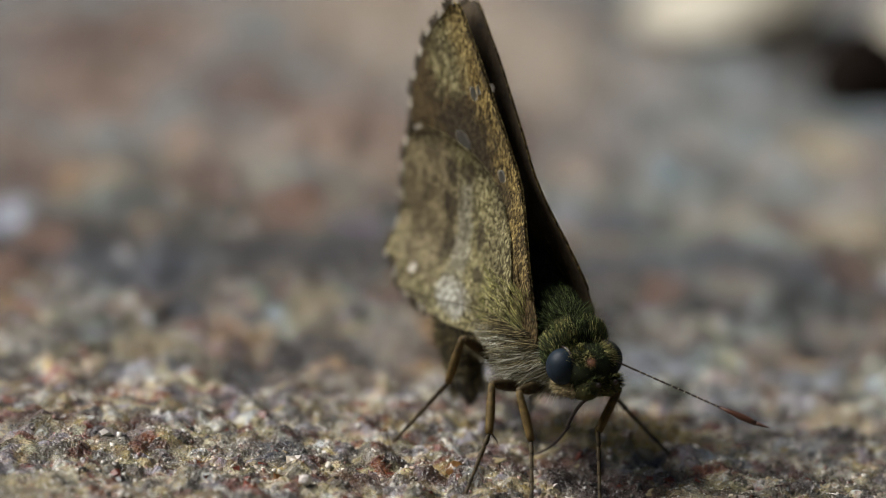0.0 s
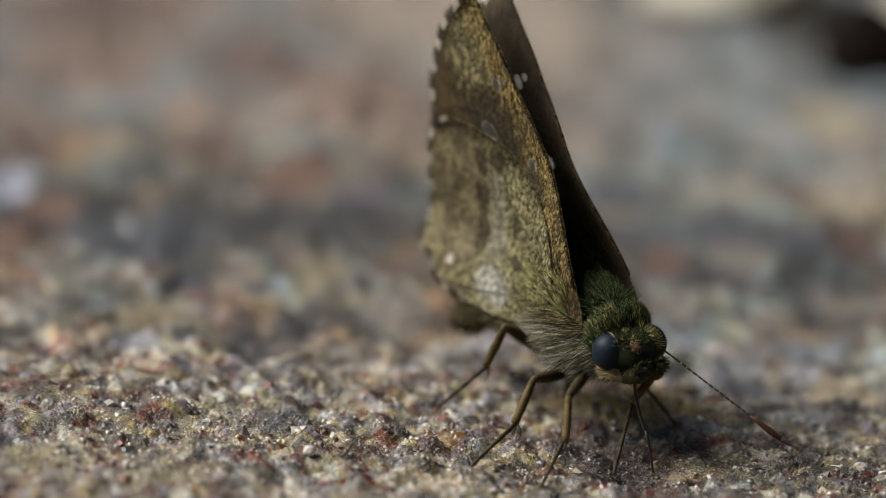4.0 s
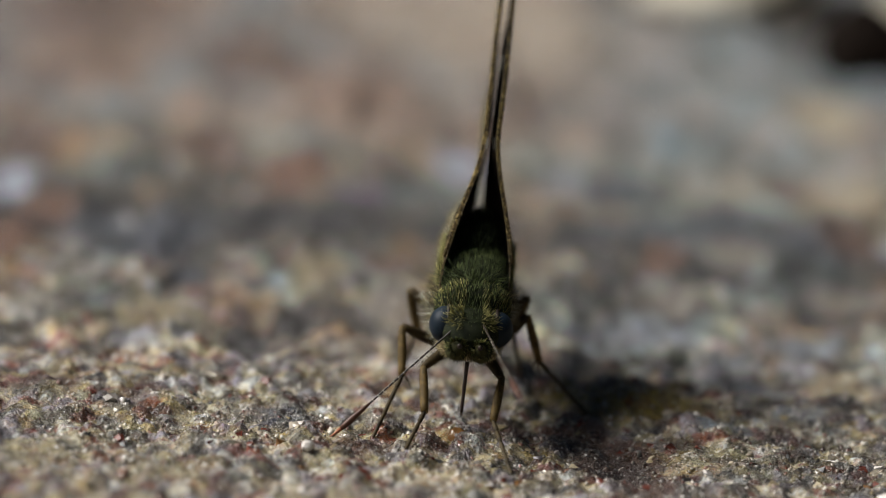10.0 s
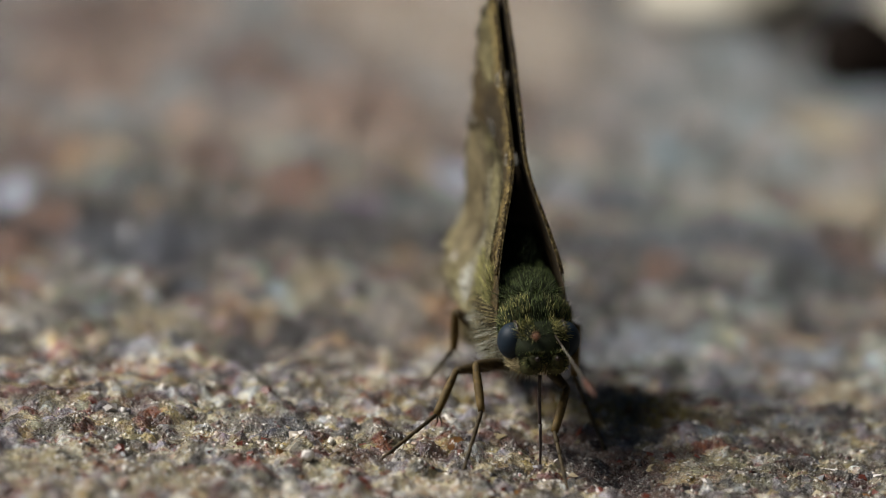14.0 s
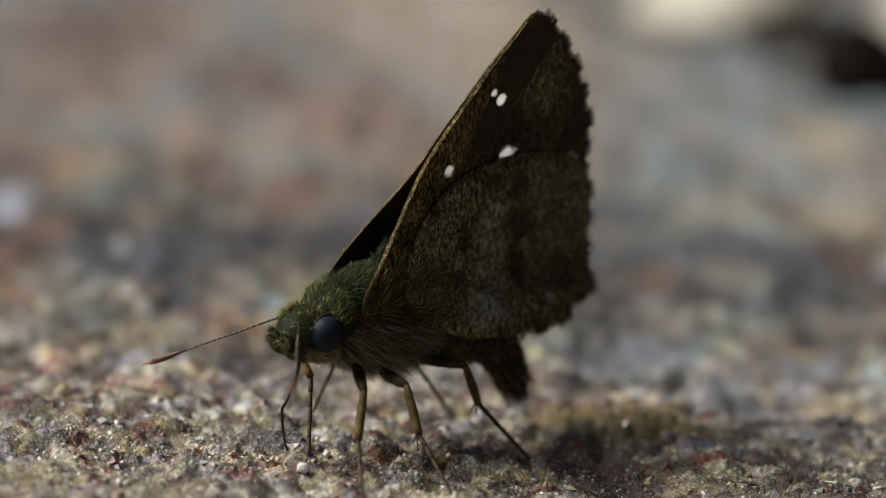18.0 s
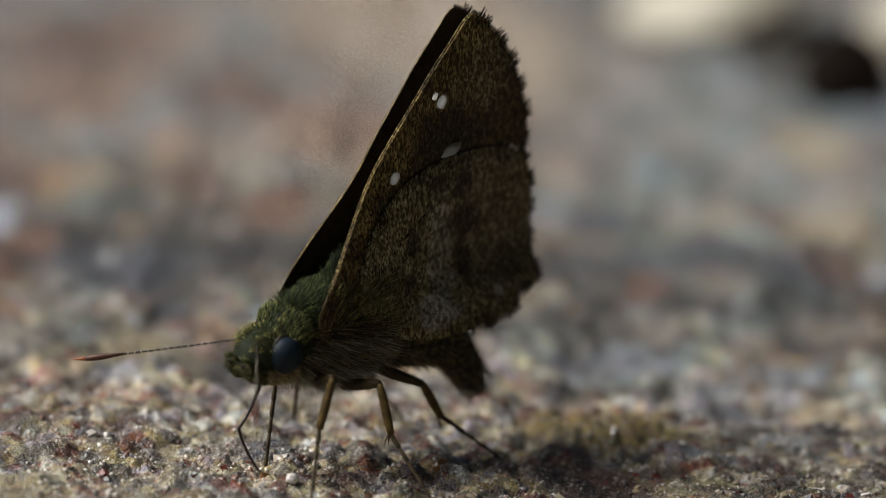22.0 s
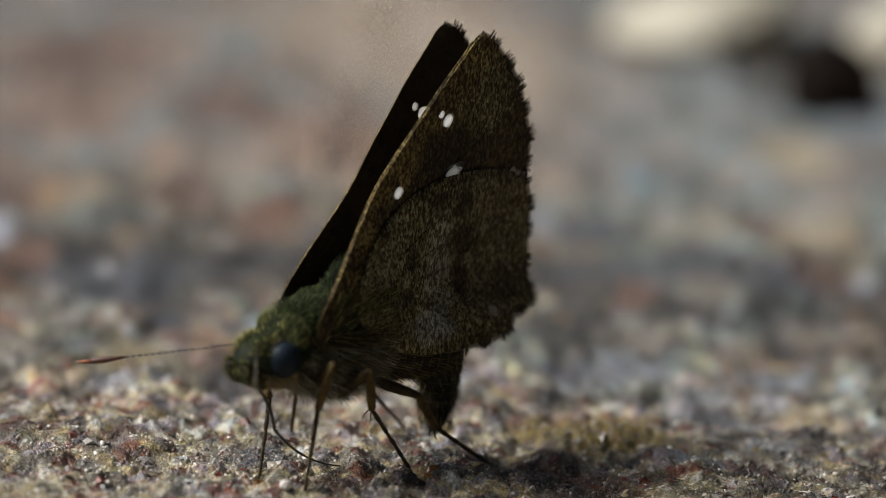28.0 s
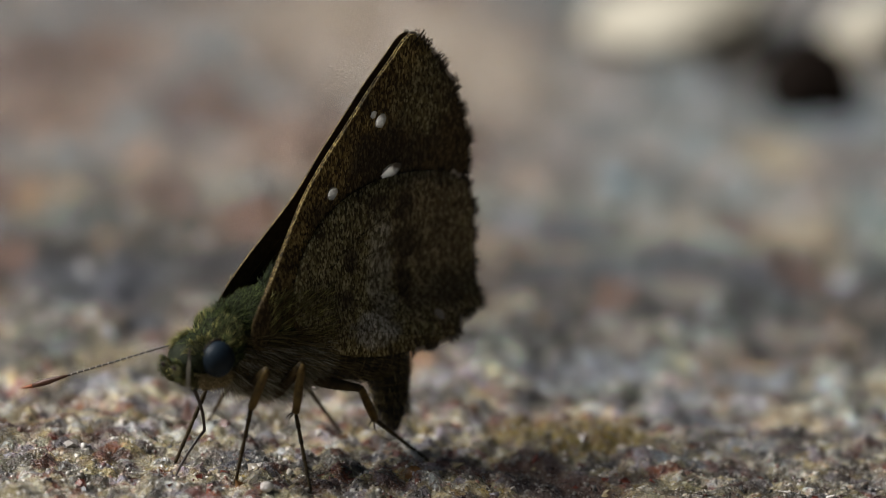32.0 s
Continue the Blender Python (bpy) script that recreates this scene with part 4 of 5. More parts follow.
def build_butterfly():
    r = random.Random(3)
    root = tagged(new("butterfly"), "brown skipper butterfly with green fur and folded wings on rock", "butterfly")
    P = {"root": root}
    # thorax with its fur: the back slopes up from the collar to the wing bases
    tc, tr = (0.6, 0, -0.95), (4.1, 2.2, 3.05)

    def chest(d):
        return 1 + 0.22 * abs(d.y * d.z) - 0.10 * max(0.0, d.x) * max(0.0, d.z)
    thorax = part("thorax", mesh_from("thorax", *ball(tc, tr, shape=chest), CUTICLE), root)
    part("dorsal_fur", mesh_from("fur", *hairs(r, 9500, fur_on(tc, tr, lambda d: d.z > 0.25 and d.x > -0.7 and abs(d.y) < 0.8, Vector((-0.75, 0, 0.55)), 0.45), 0.5, 0.013), GREEN_HAIR), thorax, "dense green hair on the back")
    part("collar_fur", mesh_from("fur", *hairs(r, 1800, fur_on(tc, tr, lambda d: d.x > 0.72 and d.z > -0.2, 0.35), 0.4, 0.018), GREEN_HAIR), thorax, "green hair behind the collar")
    part("shoulder_tuft", mesh_from("fur", *hairs(r, 260, fur_on(tc, tr, lambda d: 0.5 < d.x < 0.85 and 0.25 < d.z < 0.75 and abs(d.y) < 0.7, 0.35, 2.0), 1.15, 0.02), GREEN_HAIR), thorax, "upright tufts of green hair behind the head")
    part("side_fur", mesh_from("fur", *hairs(r, 3200, fur_on(tc, tr, lambda d: -0.5 < d.z < 0.3 and abs(d.y) > 0.25, 0.8), 1.5, 0.018), BROWN_HAIR), thorax, "brown hair on the flanks")
    part("breast_fur", mesh_from("fur", *hairs(r, 7500, fur_on(tc, tr, lambda d: d.z < 0.05 and d.x > -0.8, 0.75), 1.4, 0.014), GREY_HAIR), thorax, "pale grey hair on the breast")
    bc, br = (-1.5, 0, 0.7), (2.7, 1.4, 2.9)
    back = part("hind_body", mesh_from("hind_body", *ball(bc, br), VELVET), root, "dark hairy hump between the wing bases")
    part("back_fur", mesh_from("fur", *hairs(r, 4200, fur_on(bc, br, lambda d: d.z > -0.1 and d.x > -0.4, Vector((-0.45, 0, 0.8)), 0.6), 0.9, 0.018), SHADE_HAIR), back, "green hair between the wings, coloured as in shade")
    nc, nr = (4.1, 0, -0.75), (1.15, 2.2, 1.85)
    collar = part("collar", mesh_from("collar", *ball(nc, nr), CUTICLE), root, "broad furry collar behind the head")
    part("collar_fur", mesh_from("fur", *hairs(r, 3200, fur_on(nc, nr, lambda d: d.z > -0.35, Vector((-0.5, 0, 0.5)), 0.6), 0.38, 0.018), GREEN_HAIR), collar)
    part("collar_fur", mesh_from("fur", *hairs(r, 900, fur_on(nc, nr, lambda d: d.z > 0.1 and abs(d.y) > 0.2, Vector((-0.5, 0, 0.5)), 0.7), 0.42, 0.018), GOLD_HAIR), collar, "yellow-green edge of the collar")
    # head: low and broad, with a blunt tufted snout under the brow
    hc, hr = (5.55, 0, -1.42), (1.60, 1.80, 1.45)

    def brow(d):
        return 1 + 0.16 * max(0.0, d.x) * (1 - abs(d.z)) + 0.10 * abs(d.y) * max(0.0, d.z)
    head = part("head", mesh_from("head", *ball(hc, hr, shape=brow), CUTICLE), root)
    part("head_fur", mesh_from("fur", *hairs(r, 4200, fur_on(hc, hr, lambda d: d.z > -0.3 and abs(d.y) < 0.86, -0.2, 0.8), 0.30, 0.018), GREEN_HAIR), head, "short green hair on the head")
    part("brow_tuft", mesh_from("fur", *hairs(r, 500, fur_on(hc, hr, lambda d: d.z > 0.45 and d.x > -0.2 and 0.3 < abs(d.y) < 0.85, -0.3, 1.6), 0.62, 0.022), GOLD_HAIR), head, "yellow-green tufts above the eyes")
    part("cheek_fur", mesh_from("fur", *hairs(r, 1600, fur_on(hc, hr, lambda d: d.z < -0.35, 0.1), 0.5, 0.02), CREAM_HAIR), head, "cream hair under the eye")
    for s in (1, -1):
        part("eye", mesh_from("eye", *ball((5.2, s * 1.62, -1.24), (1.10, 0.98, 1.14), 40, 28), EYE), head, "large glossy blue-black compound eye")
        ring = [(5.17 + 1.10 * math.cos(radians(a)), s * 1.66, -1.24 + 1.16 * math.sin(radians(a))) for a in range(175, 316, 7)]
        part("eye_ring", mesh_from("eye_ring", *tube(ring, [0.18 * math.sin(math.pi * (k + 0.4) / len(ring)) for k in range(len(ring))], 8), CREAM_HAIR), head, "dull cream rim of scales under the eye")
        ring = [(5.17 + 1.12 * math.cos(radians(a)), s * 1.5, -1.24 + 1.18 * math.sin(radians(a))) for a in range(20, 151, 9)]
        part("brow_line", mesh_from("brow_line", *tube(ring, [0.10 * math.sin(math.pi * (k + 0.4) / len(ring)) for k in range(len(ring))], 8), TONGUE), head, "dark rim above the eye")
        cheek = part("cheek", mesh_from("cheek", *ball((5.25, s * 1.12, -2.5), (1.35, 0.72, 0.62), 20, 12), BAND), head, "pale buff cheek under the eye")
        part("cheek_fur", mesh_from("fur", *hairs(r, 700, fur_on((5.25, s * 1.12, -2.5), (1.35, 0.72, 0.62), lambda d, s=s: d.y * s > -0.2, 0.6, 0.7), 0.4, 0.018), CREAM_HAIR), cheek)
        pv = tube([(5.3, s * 0.75, -2.35), (6.2, s * 0.78, -2.45), (6.95, s * 0.72, -2.25), (7.45, s * 0.66, -1.85), (7.6, s * 0.62, -1.55)], [0.62, 0.72, 0.66, 0.42, 0.12], 12)

        def bristle(q, s=s):
            f, a = q.uniform(0, 1), q.uniform(0, 6.28)
            c = Vector((5.5 + 1.9 * f, s * 0.74, -2.45 + 0.7 * f * f))
            d = Vector((0.2, math.cos(a), math.sin(a)))
            return c + d * (0.62 - 0.25 * f), d * 0.7 + Vector((0.8, 0, 0.3))
        palp = part("palp", mesh_from("palp", *pv, PALP), head, "stout hairy greenish mouth palp")
        part("bristle", mesh_from("bristle", *hairs(r, 620, bristle, 0.48, 0.026), GREEN_HAIR), palp)
        part("bristle", mesh_from("bristle", *hairs(r, 200, bristle, 0.55, 0.026), GOLD_HAIR), palp)
        part("palp_tip", mesh_from("palp_tip", *tube([(7.35, s * 0.66, -1.95), (7.6, s * 0.64, -1.75), (7.85, s * 0.62, -1.6)], [0.22, 0.2, 0.08], 8), TONGUE), palp, "small dark end of the palp")
    # wings
    P["wings"] = {}
    for s in (1, -1):
        P["wings"]["f", s] = build_wing(r, "forewing", FORE, s, 0.05, FORE_UNDER, FORE_VEINS, (10, 19), "brown forewing with golden front edge and clear spots", root)
        P["wings"]["h", s] = build_wing(r, "hindwing", HIND, s, 0.02, HIND_UNDER, HIND_VEINS, (9, 21), "olive-brown hindwing with pale band and dark spots", root)
    # abdomen in two jointed halves, ringed
    def rings(length, r0, r1, n, tip):
        pts, rad = [], []
        for i in range(n * 6 + 1):
            f = i / (n * 6)
            ph = (f * n) % 1.0
            pts.append((length * f, 0, 0))
            rr = (r0 + (r1 - r0) * f) * (1.0 - 0.10 * (ph > 0.82))
            if tip and f > 0.62:
                rr *= 1 - ((f - 0.62) / 0.38) ** 2 * 0.85
            rad.append(rr)
        return tube(pts, rad, 18)

    def coat(length, r0, r1):
        def place(q):
            f, a = q.uniform(0, 1), q.uniform(0, 6.28)
            d = Vector((0, math.cos(a), math.sin(a)))
            return Vector((length * f, 0, 0)) + d * (r0 + (r1 - r0) * f) * 0.95, d * 0.35 + Vector((1, 0, 0))
        return place
    P["abdomen"] = part("abdomen", mesh_from("abdomen", *rings(6.6, 1.75, 1.55, 4, False), BELLY), root, "dark brown hairy abdomen")
    part("abdomen_fur", mesh_from("fur", *hairs(r, 2200, coat(6.6, 1.75, 1.55), 1.1, 0.022), BROWN_HAIR), P["abdomen"])
    def bands(length, r0, r1, n, until):
        return merge(*[tube([(length * (k + q) / n, 0, 0) for q in (0.72, 0.75, 0.80, 0.82)], [(r0 + (r1 - r0) * (k + 0.77) / n) * s for s in (0.95, 1.025, 1.025, 0.95)], 18) for k in range(until)])
    part("segment_band", mesh_from("segment_band", *bands(6.6, 1.75, 1.55, 9, 9), BAND), P["abdomen"], "thin buff rings of the abdomen")
    knuckle = ball((0, 0, 0), (1.5, 1.52, 1.55), 20, 14)
    P["tail"] = part("abdomen_tip", mesh_from("abdomen_tip", *merge(knuckle, rings(5.0, 1.52, 0.85, 4, True)), BELLY), root, "dark ringed tip of the abdomen")
    part("abdomen_fur", mesh_from("fur", *hairs(r, 900, coat(4.4, 1.48, 0.95), 0.8, 0.022), BROWN_HAIR), P["tail"])
    part("segment_band", mesh_from("segment_band", *bands(5.0, 1.52, 1.0, 8, 5), BAND), P["tail"], "thin buff rings of the abdomen")
    part("tail_tuft", mesh_from("tail_tuft", *merge(tube([(3.4, 0, 0), (4.2, 0, 0), (5.0, 0, 0), (5.3, 0, 0)], [1.02, 0.78, 0.36, 0.06], 14), hairs(r, 260, coat(5.0, 0.98, 0.3), 0.6, 0.03)), TIP), P["tail"], "black tuft at the end of the abdomen")
    # antennae
    P["feeler"] = {}
    for s in (1, -1):
        n = 44
        shaft = tube([(7.6 * i / n, 0, 0) for i in range(n + 1)], [0.055 + 0.012 * ((i // 2) % 2) for i in range(n + 1)], 8)
        a = part("antenna", mesh_from("antenna", *shaft, ANTENNA), root, "thin dark banded antenna")
        part("club", mesh_from("club", *tube([(7.5, 0, 0), (8.2, 0, 0), (8.9, 0, 0), (9.5, 0, 0), (9.9, 0, 0)], [0.07, 0.14, 0.21, 0.19, 0.14], 10), CLUB), a, "swollen dark end of the antenna")
        part("club_tip", mesh_from("club_tip", *tube([(9.85, 0, 0), (10.2, 0, 0.02), (10.55, 0, 0.06), (10.75, 0, 0.1)], [0.14, 0.11, 0.06, 0.015], 8), CLUBTIP if s < 0 else CLUB), a, "orange hooked tip" if s < 0 else "dark hooked tip")
        dots = [tube([(0.5 + 0.42 * k, 0, 0), (0.56 + 0.42 * k, 0, 0)], [0.070, 0.070], 8) for k in range(4, 17)]
        part("pale_band", mesh_from("pale_band", *merge(*dots), FRINGE_PALE), a)
        P["feeler"][s] = a
    # tongue in two curved halves
    def arc(length, turn, r0, r1):
        pts, ang, p, n = [], 0.0, Vector((0, 0, 0)), 12
        ang = -turn / 2
        for i in range(n + 1):
            pts.append(tuple(p))
            p = p + Vector((math.cos(ang), 0, math.sin(ang))) * (length / n)
            ang += turn / n
        return tube(pts, [r0 + (r1 - r0) * i / n for i in range(n + 1)], 8)
    P["tongue"] = part("proboscis", mesh_from("proboscis", *arc(3.1, 0.5, 0.13, 0.10), TONGUE), root, "dark thread-like feeding tube")
    P["tongue_end"] = part("proboscis_tip", mesh_from("proboscis_tip", *arc(6.4, -0.7, 0.10, 0.045), TONGUE), root, "thin dark end of the feeding tube")
    # legs
    fem, tib, spurs, tar, claw = leg_meshes()
    P["legs"] = {}
    for leg in ("L1", "L2", "L3", "R1", "R2", "R3"):
        a = part("leg_femur", fem, root, "dark hairy upper leg")
        b = part("leg_tibia", tib, root, "amber middle leg segment")
        if leg[1] != "1":
            for sp in spurs:
                part("spur", sp, b)
        c = part("leg_tarsus", tar, root, "thin dark jointed foot")
        part("claw", claw, c)
        P["legs"][leg] = (a, b, c)
    return P


def stand(x, y, z, yaw, pitch, roll):
    """A pose of the butterfly: millimetres; heading, nose up and lean in degrees."""
    return Matrix.Translation(Vector((x, y, z)) * MM) @ Matrix.Rotation(radians(yaw), 4, "Z") @ Matrix.Rotation(radians(-pitch), 4, "Y") @ Matrix.Rotation(radians(roll), 4, "X")


def aim(a, b, up=(0, 0, 1)):
    """A pose at a whose x axis points to b (millimetres)."""
    d = (Vector(b) - Vector(a)).normalized()
    y = Vector(up).cross(d).normalized()
    z = d.cross(y)
    m = Matrix((d, y, z)).transposed().to_4x4()
    return Matrix.Translation(Vector(a) * MM) @ m


def between(rows, t):
    if t <= rows[0][0]:
        return rows[0][1:]
    for a, b in zip(rows, rows[1:]):
        if t <= b[0]:
            f = (t - a[0]) / (b[0] - a[0])
            return tuple(p + (q - p) * f for p, q in zip(a[1:], b[1:]))
    return rows[-1][1:]


BODY = [
    (0, stand(2.05, 7.43, 9.03, -56.5, -6.4, -0.7)),
    (1, stand(1.48, 5.74, 8.97, -57.7, -4.2, -0.4)),
    (2, stand(2.03, 6.45, 8.76, -55.3, -2.9, 1.2)),
    (3, stand(4.22, 7.30, 8.51, -55.8, -5.4, 2.9)),
    (3.5, stand(4.36, 7.70, 8.04, -54.2, -5.3, 0.1)),
    (5.5, stand(2.84, 7.63, 7.93, -67.7, -3.8, 2.7)),
    (6, stand(1.20, 8.29, 8.31, -79.9, -2.1, -2.8)),
    (7, stand(0.80, 7.63, 8.34, -83.2, -2.1, -2.7)),
    (8, stand(-0.66, 6.92, 8.48, -86.4, -2.2, -5.1)),
    (9, stand(-1.45, 6.30, 8.56, -87.6, -6.9, -4.4)),
    (10, stand(-1.99, 9.48, 8.60, -90.9, -2.8, -6.5)),
    (11, stand(-1.76, 9.52, 8.61, -98.9, -0.2, -4.3)),
    (12, stand(-1.80, 8.85, 8.63, -98.9, -0.1, -4.4)),
    (13, stand(-0.16, 7.75, 8.42, -82.3, -0.7, -3.2)),
    (14, stand(0.93, 8.93, 8.32, -77.9, -0.9, -1.9)),
    (14.5, stand(1.37, 8.04, 8.29, -73.6, -1.0, -3.4)),
    (16.5, stand(-2.16, 8.46, 9.45, -133.1, 10.7, -2.9)),
    (17, stand(-5.36, 6.00, 9.93, -146.1, 6.0, -1.8)),
    (18, stand(-7.35, 5.32, 9.99, -144.7, 3.7, -3.1)),
    (19, stand(-8.32, 4.78, 10.20, -142.3, -0.4, -3.1)),
    (20, stand(-7.98, 3.37, 10.10, -141.0, -0.1, -2.7)),
    (21, stand(-7.95, 3.86, 10.02, -141.3, 0.2, -3.6)),
    (22, stand(-9.45, 4.00, 10.21, -140.9, -1.2, -3.0)),
    (23, stand(-8.55, 2.87, 10.17, -140.0, 1.2, -1.2)),
    (24, stand(-8.47, 3.83, 9.95, -140.7, 1.5, -1.8)),
    (25, stand(-8.49, 3.36, 10.03, -140.8, 2.8, -1.1)),
    (27.5, stand(-8.52, 3.46, 9.89, -141.2, 2.7, -1.3)),
    (28, stand(-9.05, 3.55, 10.18, -140.8, 2.7, -1.0)),
    (29, stand(-9.48, 4.29, 10.09, -141.1, 2.3, -2.0)),
    (30, stand(-9.61, 4.86, 10.13, -145.2, 3.8, -1.4)),
    (31, stand(-10.05, 7.91, 10.41, -157.7, 13.1, -0.6)),
    (32, stand(-11.65, 3.91, 10.23, -144.9, 2.7, 0.2)),
]
WINGS = [(0, 1.8, 2.8), (1, 2.1, 4.4), (2, 1.6, 4.6), (3, 0.2, 0.7), (3.5, 1.9, 6.9), (5.5, 0.9, 2.9), (6, 1.3, 0.4), (7, 2.9, 1.1), (8, 2.0, 1.0), (9, 0.8, 0.2), (10, 1.8, 0.3), (11, 1.6, 1.0), (12, 1.8, 0.7), (13, 1.3, 0.7), (14, 1.8, 0.3), (14.5, 2.4, -0.0), (16.5, -0.1, -0.0), (17, 1.4, 0.4), (18, -0.4, -0.1), (19, 0.9, 0.3), (20, 4.9, 3.4), (21, 5.5, 5.5), (22, 3.0, 2.7), (23, 6.1, 5.5), (24, 6.1, 7.7), (25, 7.6, 9.4), (27.5, 9.0, 12.2), (28, 5.5, 7.1), (29, 4.5, 7.7), (30, 5.5, 8.0), (31, 0.2, 2.3), (32, 1.5, 0.7)]
# feet on the rock, leg by leg: seconds, x, y in millimetres
FEET = {
    "L1": ((0, 5.7, -0.0), (1, 5.9, 0.7), (2, 6.1, 0.3), (3, 6.1, 1.2), (3.5, 6.1, 1.0), (5.5, 5.3, -0.2), (6, 5.5, -1.5), (7, 5.0, -0.1), (8, 3.4, -5.7), (9, 3.0, -5.1), (10, 0.2, -2.6), (11, 0.2, -2.4), (12, 0.2, -2.9), (13, 0.4, -1.8), (14, 3.6, -2.7), (14.5, 3.7, -2.2), (16.5, -4.3, -4.6), (17, -4.5, -4.9), (18, -8.5, -6.4), (19, -11.2, -6.3), (20, -11.2, -6.6), (21, -11.1, -6.0), (22, -11.0, -5.5), (23, -10.9, -5.4), (24, -11.0, -5.0), (25, -10.9, -4.2), (27.5, -10.8, -1.9), (28, -11.0, -2.0), (29, -11.0, -1.2), (30, -11.1, -3.4), (31, -15.0, 0.6), (32, -14.2, 0.1)),
    "L2": ((0, 10.3, 8.8), (1, 10.4, 9.0), (2, 10.2, 8.4), (3, 10.4, 8.9), (3.5, 10.4, 8.6), (5.5, 10.5, 8.9), (6, 10.2, 8.5), (7, 6.0, 10.1), (8, 6.2, 6.0), (9, 6.4, 10.5), (10, 5.2, 10.6), (11, 5.3, 11.6), (12, 5.2, 11.0), (13, 5.5, 9.2), (14, 6.2, 6.8), (14.5, 6.4, 6.8), (16.5, 4.9, -0.6), (17, -3.1, -4.5), (18, -3.2, -4.4), (19, -2.9, -5.6), (20, -3.2, -4.8), (21, -3.4, -4.1), (22, -3.7, -3.2), (23, -3.8, -2.5), (24, -4.1, -3.4), (25, -4.2, -0.3), (27.5, -4.5, 2.0), (28, -4.6, 3.0), (29, -4.7, 0.2), (30, -7.2, -1.4), (31, -7.7, -0.4), (32, -9.5, -0.7)),
    "L3": ((0, 1.5, 15.3), (1, 1.3, 13.4), (2, 1.8, 14.1), (3, 4.1, 15.4), (3.5, 3.7, 15.5), (5.5, 4.4, 15.3), (6, 3.6, 15.1), (7, 3.6, 14.3), (8, 2.2, 13.4), (9, 1.6, 13.5), (10, 1.1, 15.9), (11, 2.5, 15.0), (12, 2.4, 14.3), (13, 2.5, 14.3), (14, 3.3, 15.7), (14.5, 3.0, 14.9), (16.5, 5.4, 13.4), (17, 2.3, 5.1), (18, 1.6, 6.3), (19, 0.6, 7.7), (20, 0.5, 7.5), (21, 0.5, 7.5), (22, 0.4, 7.9), (23, 0.3, 7.9), (24, 0.9, 7.4), (25, 0.8, 7.0), (27.5, 0.9, 7.1), (28, 0.6, 7.4), (29, 0.8, 7.3), (30, 0.9, 7.5), (31, -2.1, 5.9), (32, -2.2, 7.3)),
    "R1": ((0, 1.5, -2.9), (1, 1.4, -3.5), (2, 1.5, -4.9), (3, 1.4, -4.5), (3.5, 1.3, -4.4), (5.5, 1.4, -4.4), (6, -2.4, -5.0), (7, -2.4, -5.1), (8, -5.2, -4.1), (9, -5.3, -4.1), (10, -6.7, -2.1), (11, -6.7, -2.2), (12, -6.7, -2.6), (13, -6.5, -1.8), (14, -2.7, -2.2), (14.5, -2.8, -2.5), (16.5, -6.2, 2.4), (17, -11.9, 0.6), (18, -11.9, 0.7), (19, -13.9, 1.6), (20, -14.1, 1.3), (21, -13.8, 3.2), (22, -13.9, 1.9), (23, -13.8, 1.4), (24, -14.2, 0.1), (25, -14.2, 0.4), (27.5, -14.1, 0.4), (28, -13.9, 1.0), (29, -13.8, 1.2), (30, -14.0, 0.8), (31, -16.6, 5.8), (32, -18.0, 3.7)),
    "R2": ((0, -2.5, -2.0), (1, -2.7, -3.0), (2, -2.9, -3.4), (3, -0.8, 3.8), (3.5, -2.5, -1.8), (5.5, -5.5, -0.5), (6, -5.4, -4.2), (7, -5.4, -0.4), (8, -8.7, -3.0), (9, -8.3, 1.8), (10, -8.3, 2.4), (11, -11.7, 2.8), (12, -11.6, 3.1), (13, -7.6, 0.5), (14, -7.7, 1.0), (14.5, -7.7, 1.0), (16.5, -7.4, 11.8), (17, -8.4, 11.1), (18, -12.0, 9.1), (19, -11.7, 10.5), (20, -12.0, 9.1), (21, -12.0, 9.6), (22, -12.4, 10.7), (23, -12.3, 11.5), (24, -12.0, 10.3), (25, -12.1, 10.7), (27.5, -12.0, 10.2), (28, -12.1, 9.9), (29, -12.3, 10.2), (30, -12.4, 9.7), (31, -12.4, 9.6), (32, -16.1, 10.2)),
    "R3": ((0, -6.8, 8.1), (1, -6.9, 8.1), (2, -6.9, 8.0), (3, -5.5, 8.9), (3.5, -5.5, 8.7), (5.5, -5.4, 9.3), (6, -3.7, 13.4), (7, -4.3, 13.4), (8, -5.8, 12.9), (9, -6.4, 13.0), (10, -6.8, 15.9), (11, -5.4, 16.2), (12, -5.5, 15.5), (13, -5.5, 14.4), (14, -5.5, 14.3), (14.5, -5.4, 14.5), (16.5, -1.1, 11.8), (17, -3.1, 12.0), (18, -3.2, 12.2), (19, -4.9, 13.5), (20, -5.0, 13.4), (21, -5.1, 13.3), (22, -5.5, 13.1), (23, -5.5, 13.8), (24, -5.1, 12.6), (25, -5.1, 13.0), (27.5, -5.1, 12.2), (28, -4.9, 12.6), (29, -5.1, 12.7), (30, -4.9, 12.4), (31, -5.1, 12.9), (32, -7.7, 11.2)),
}
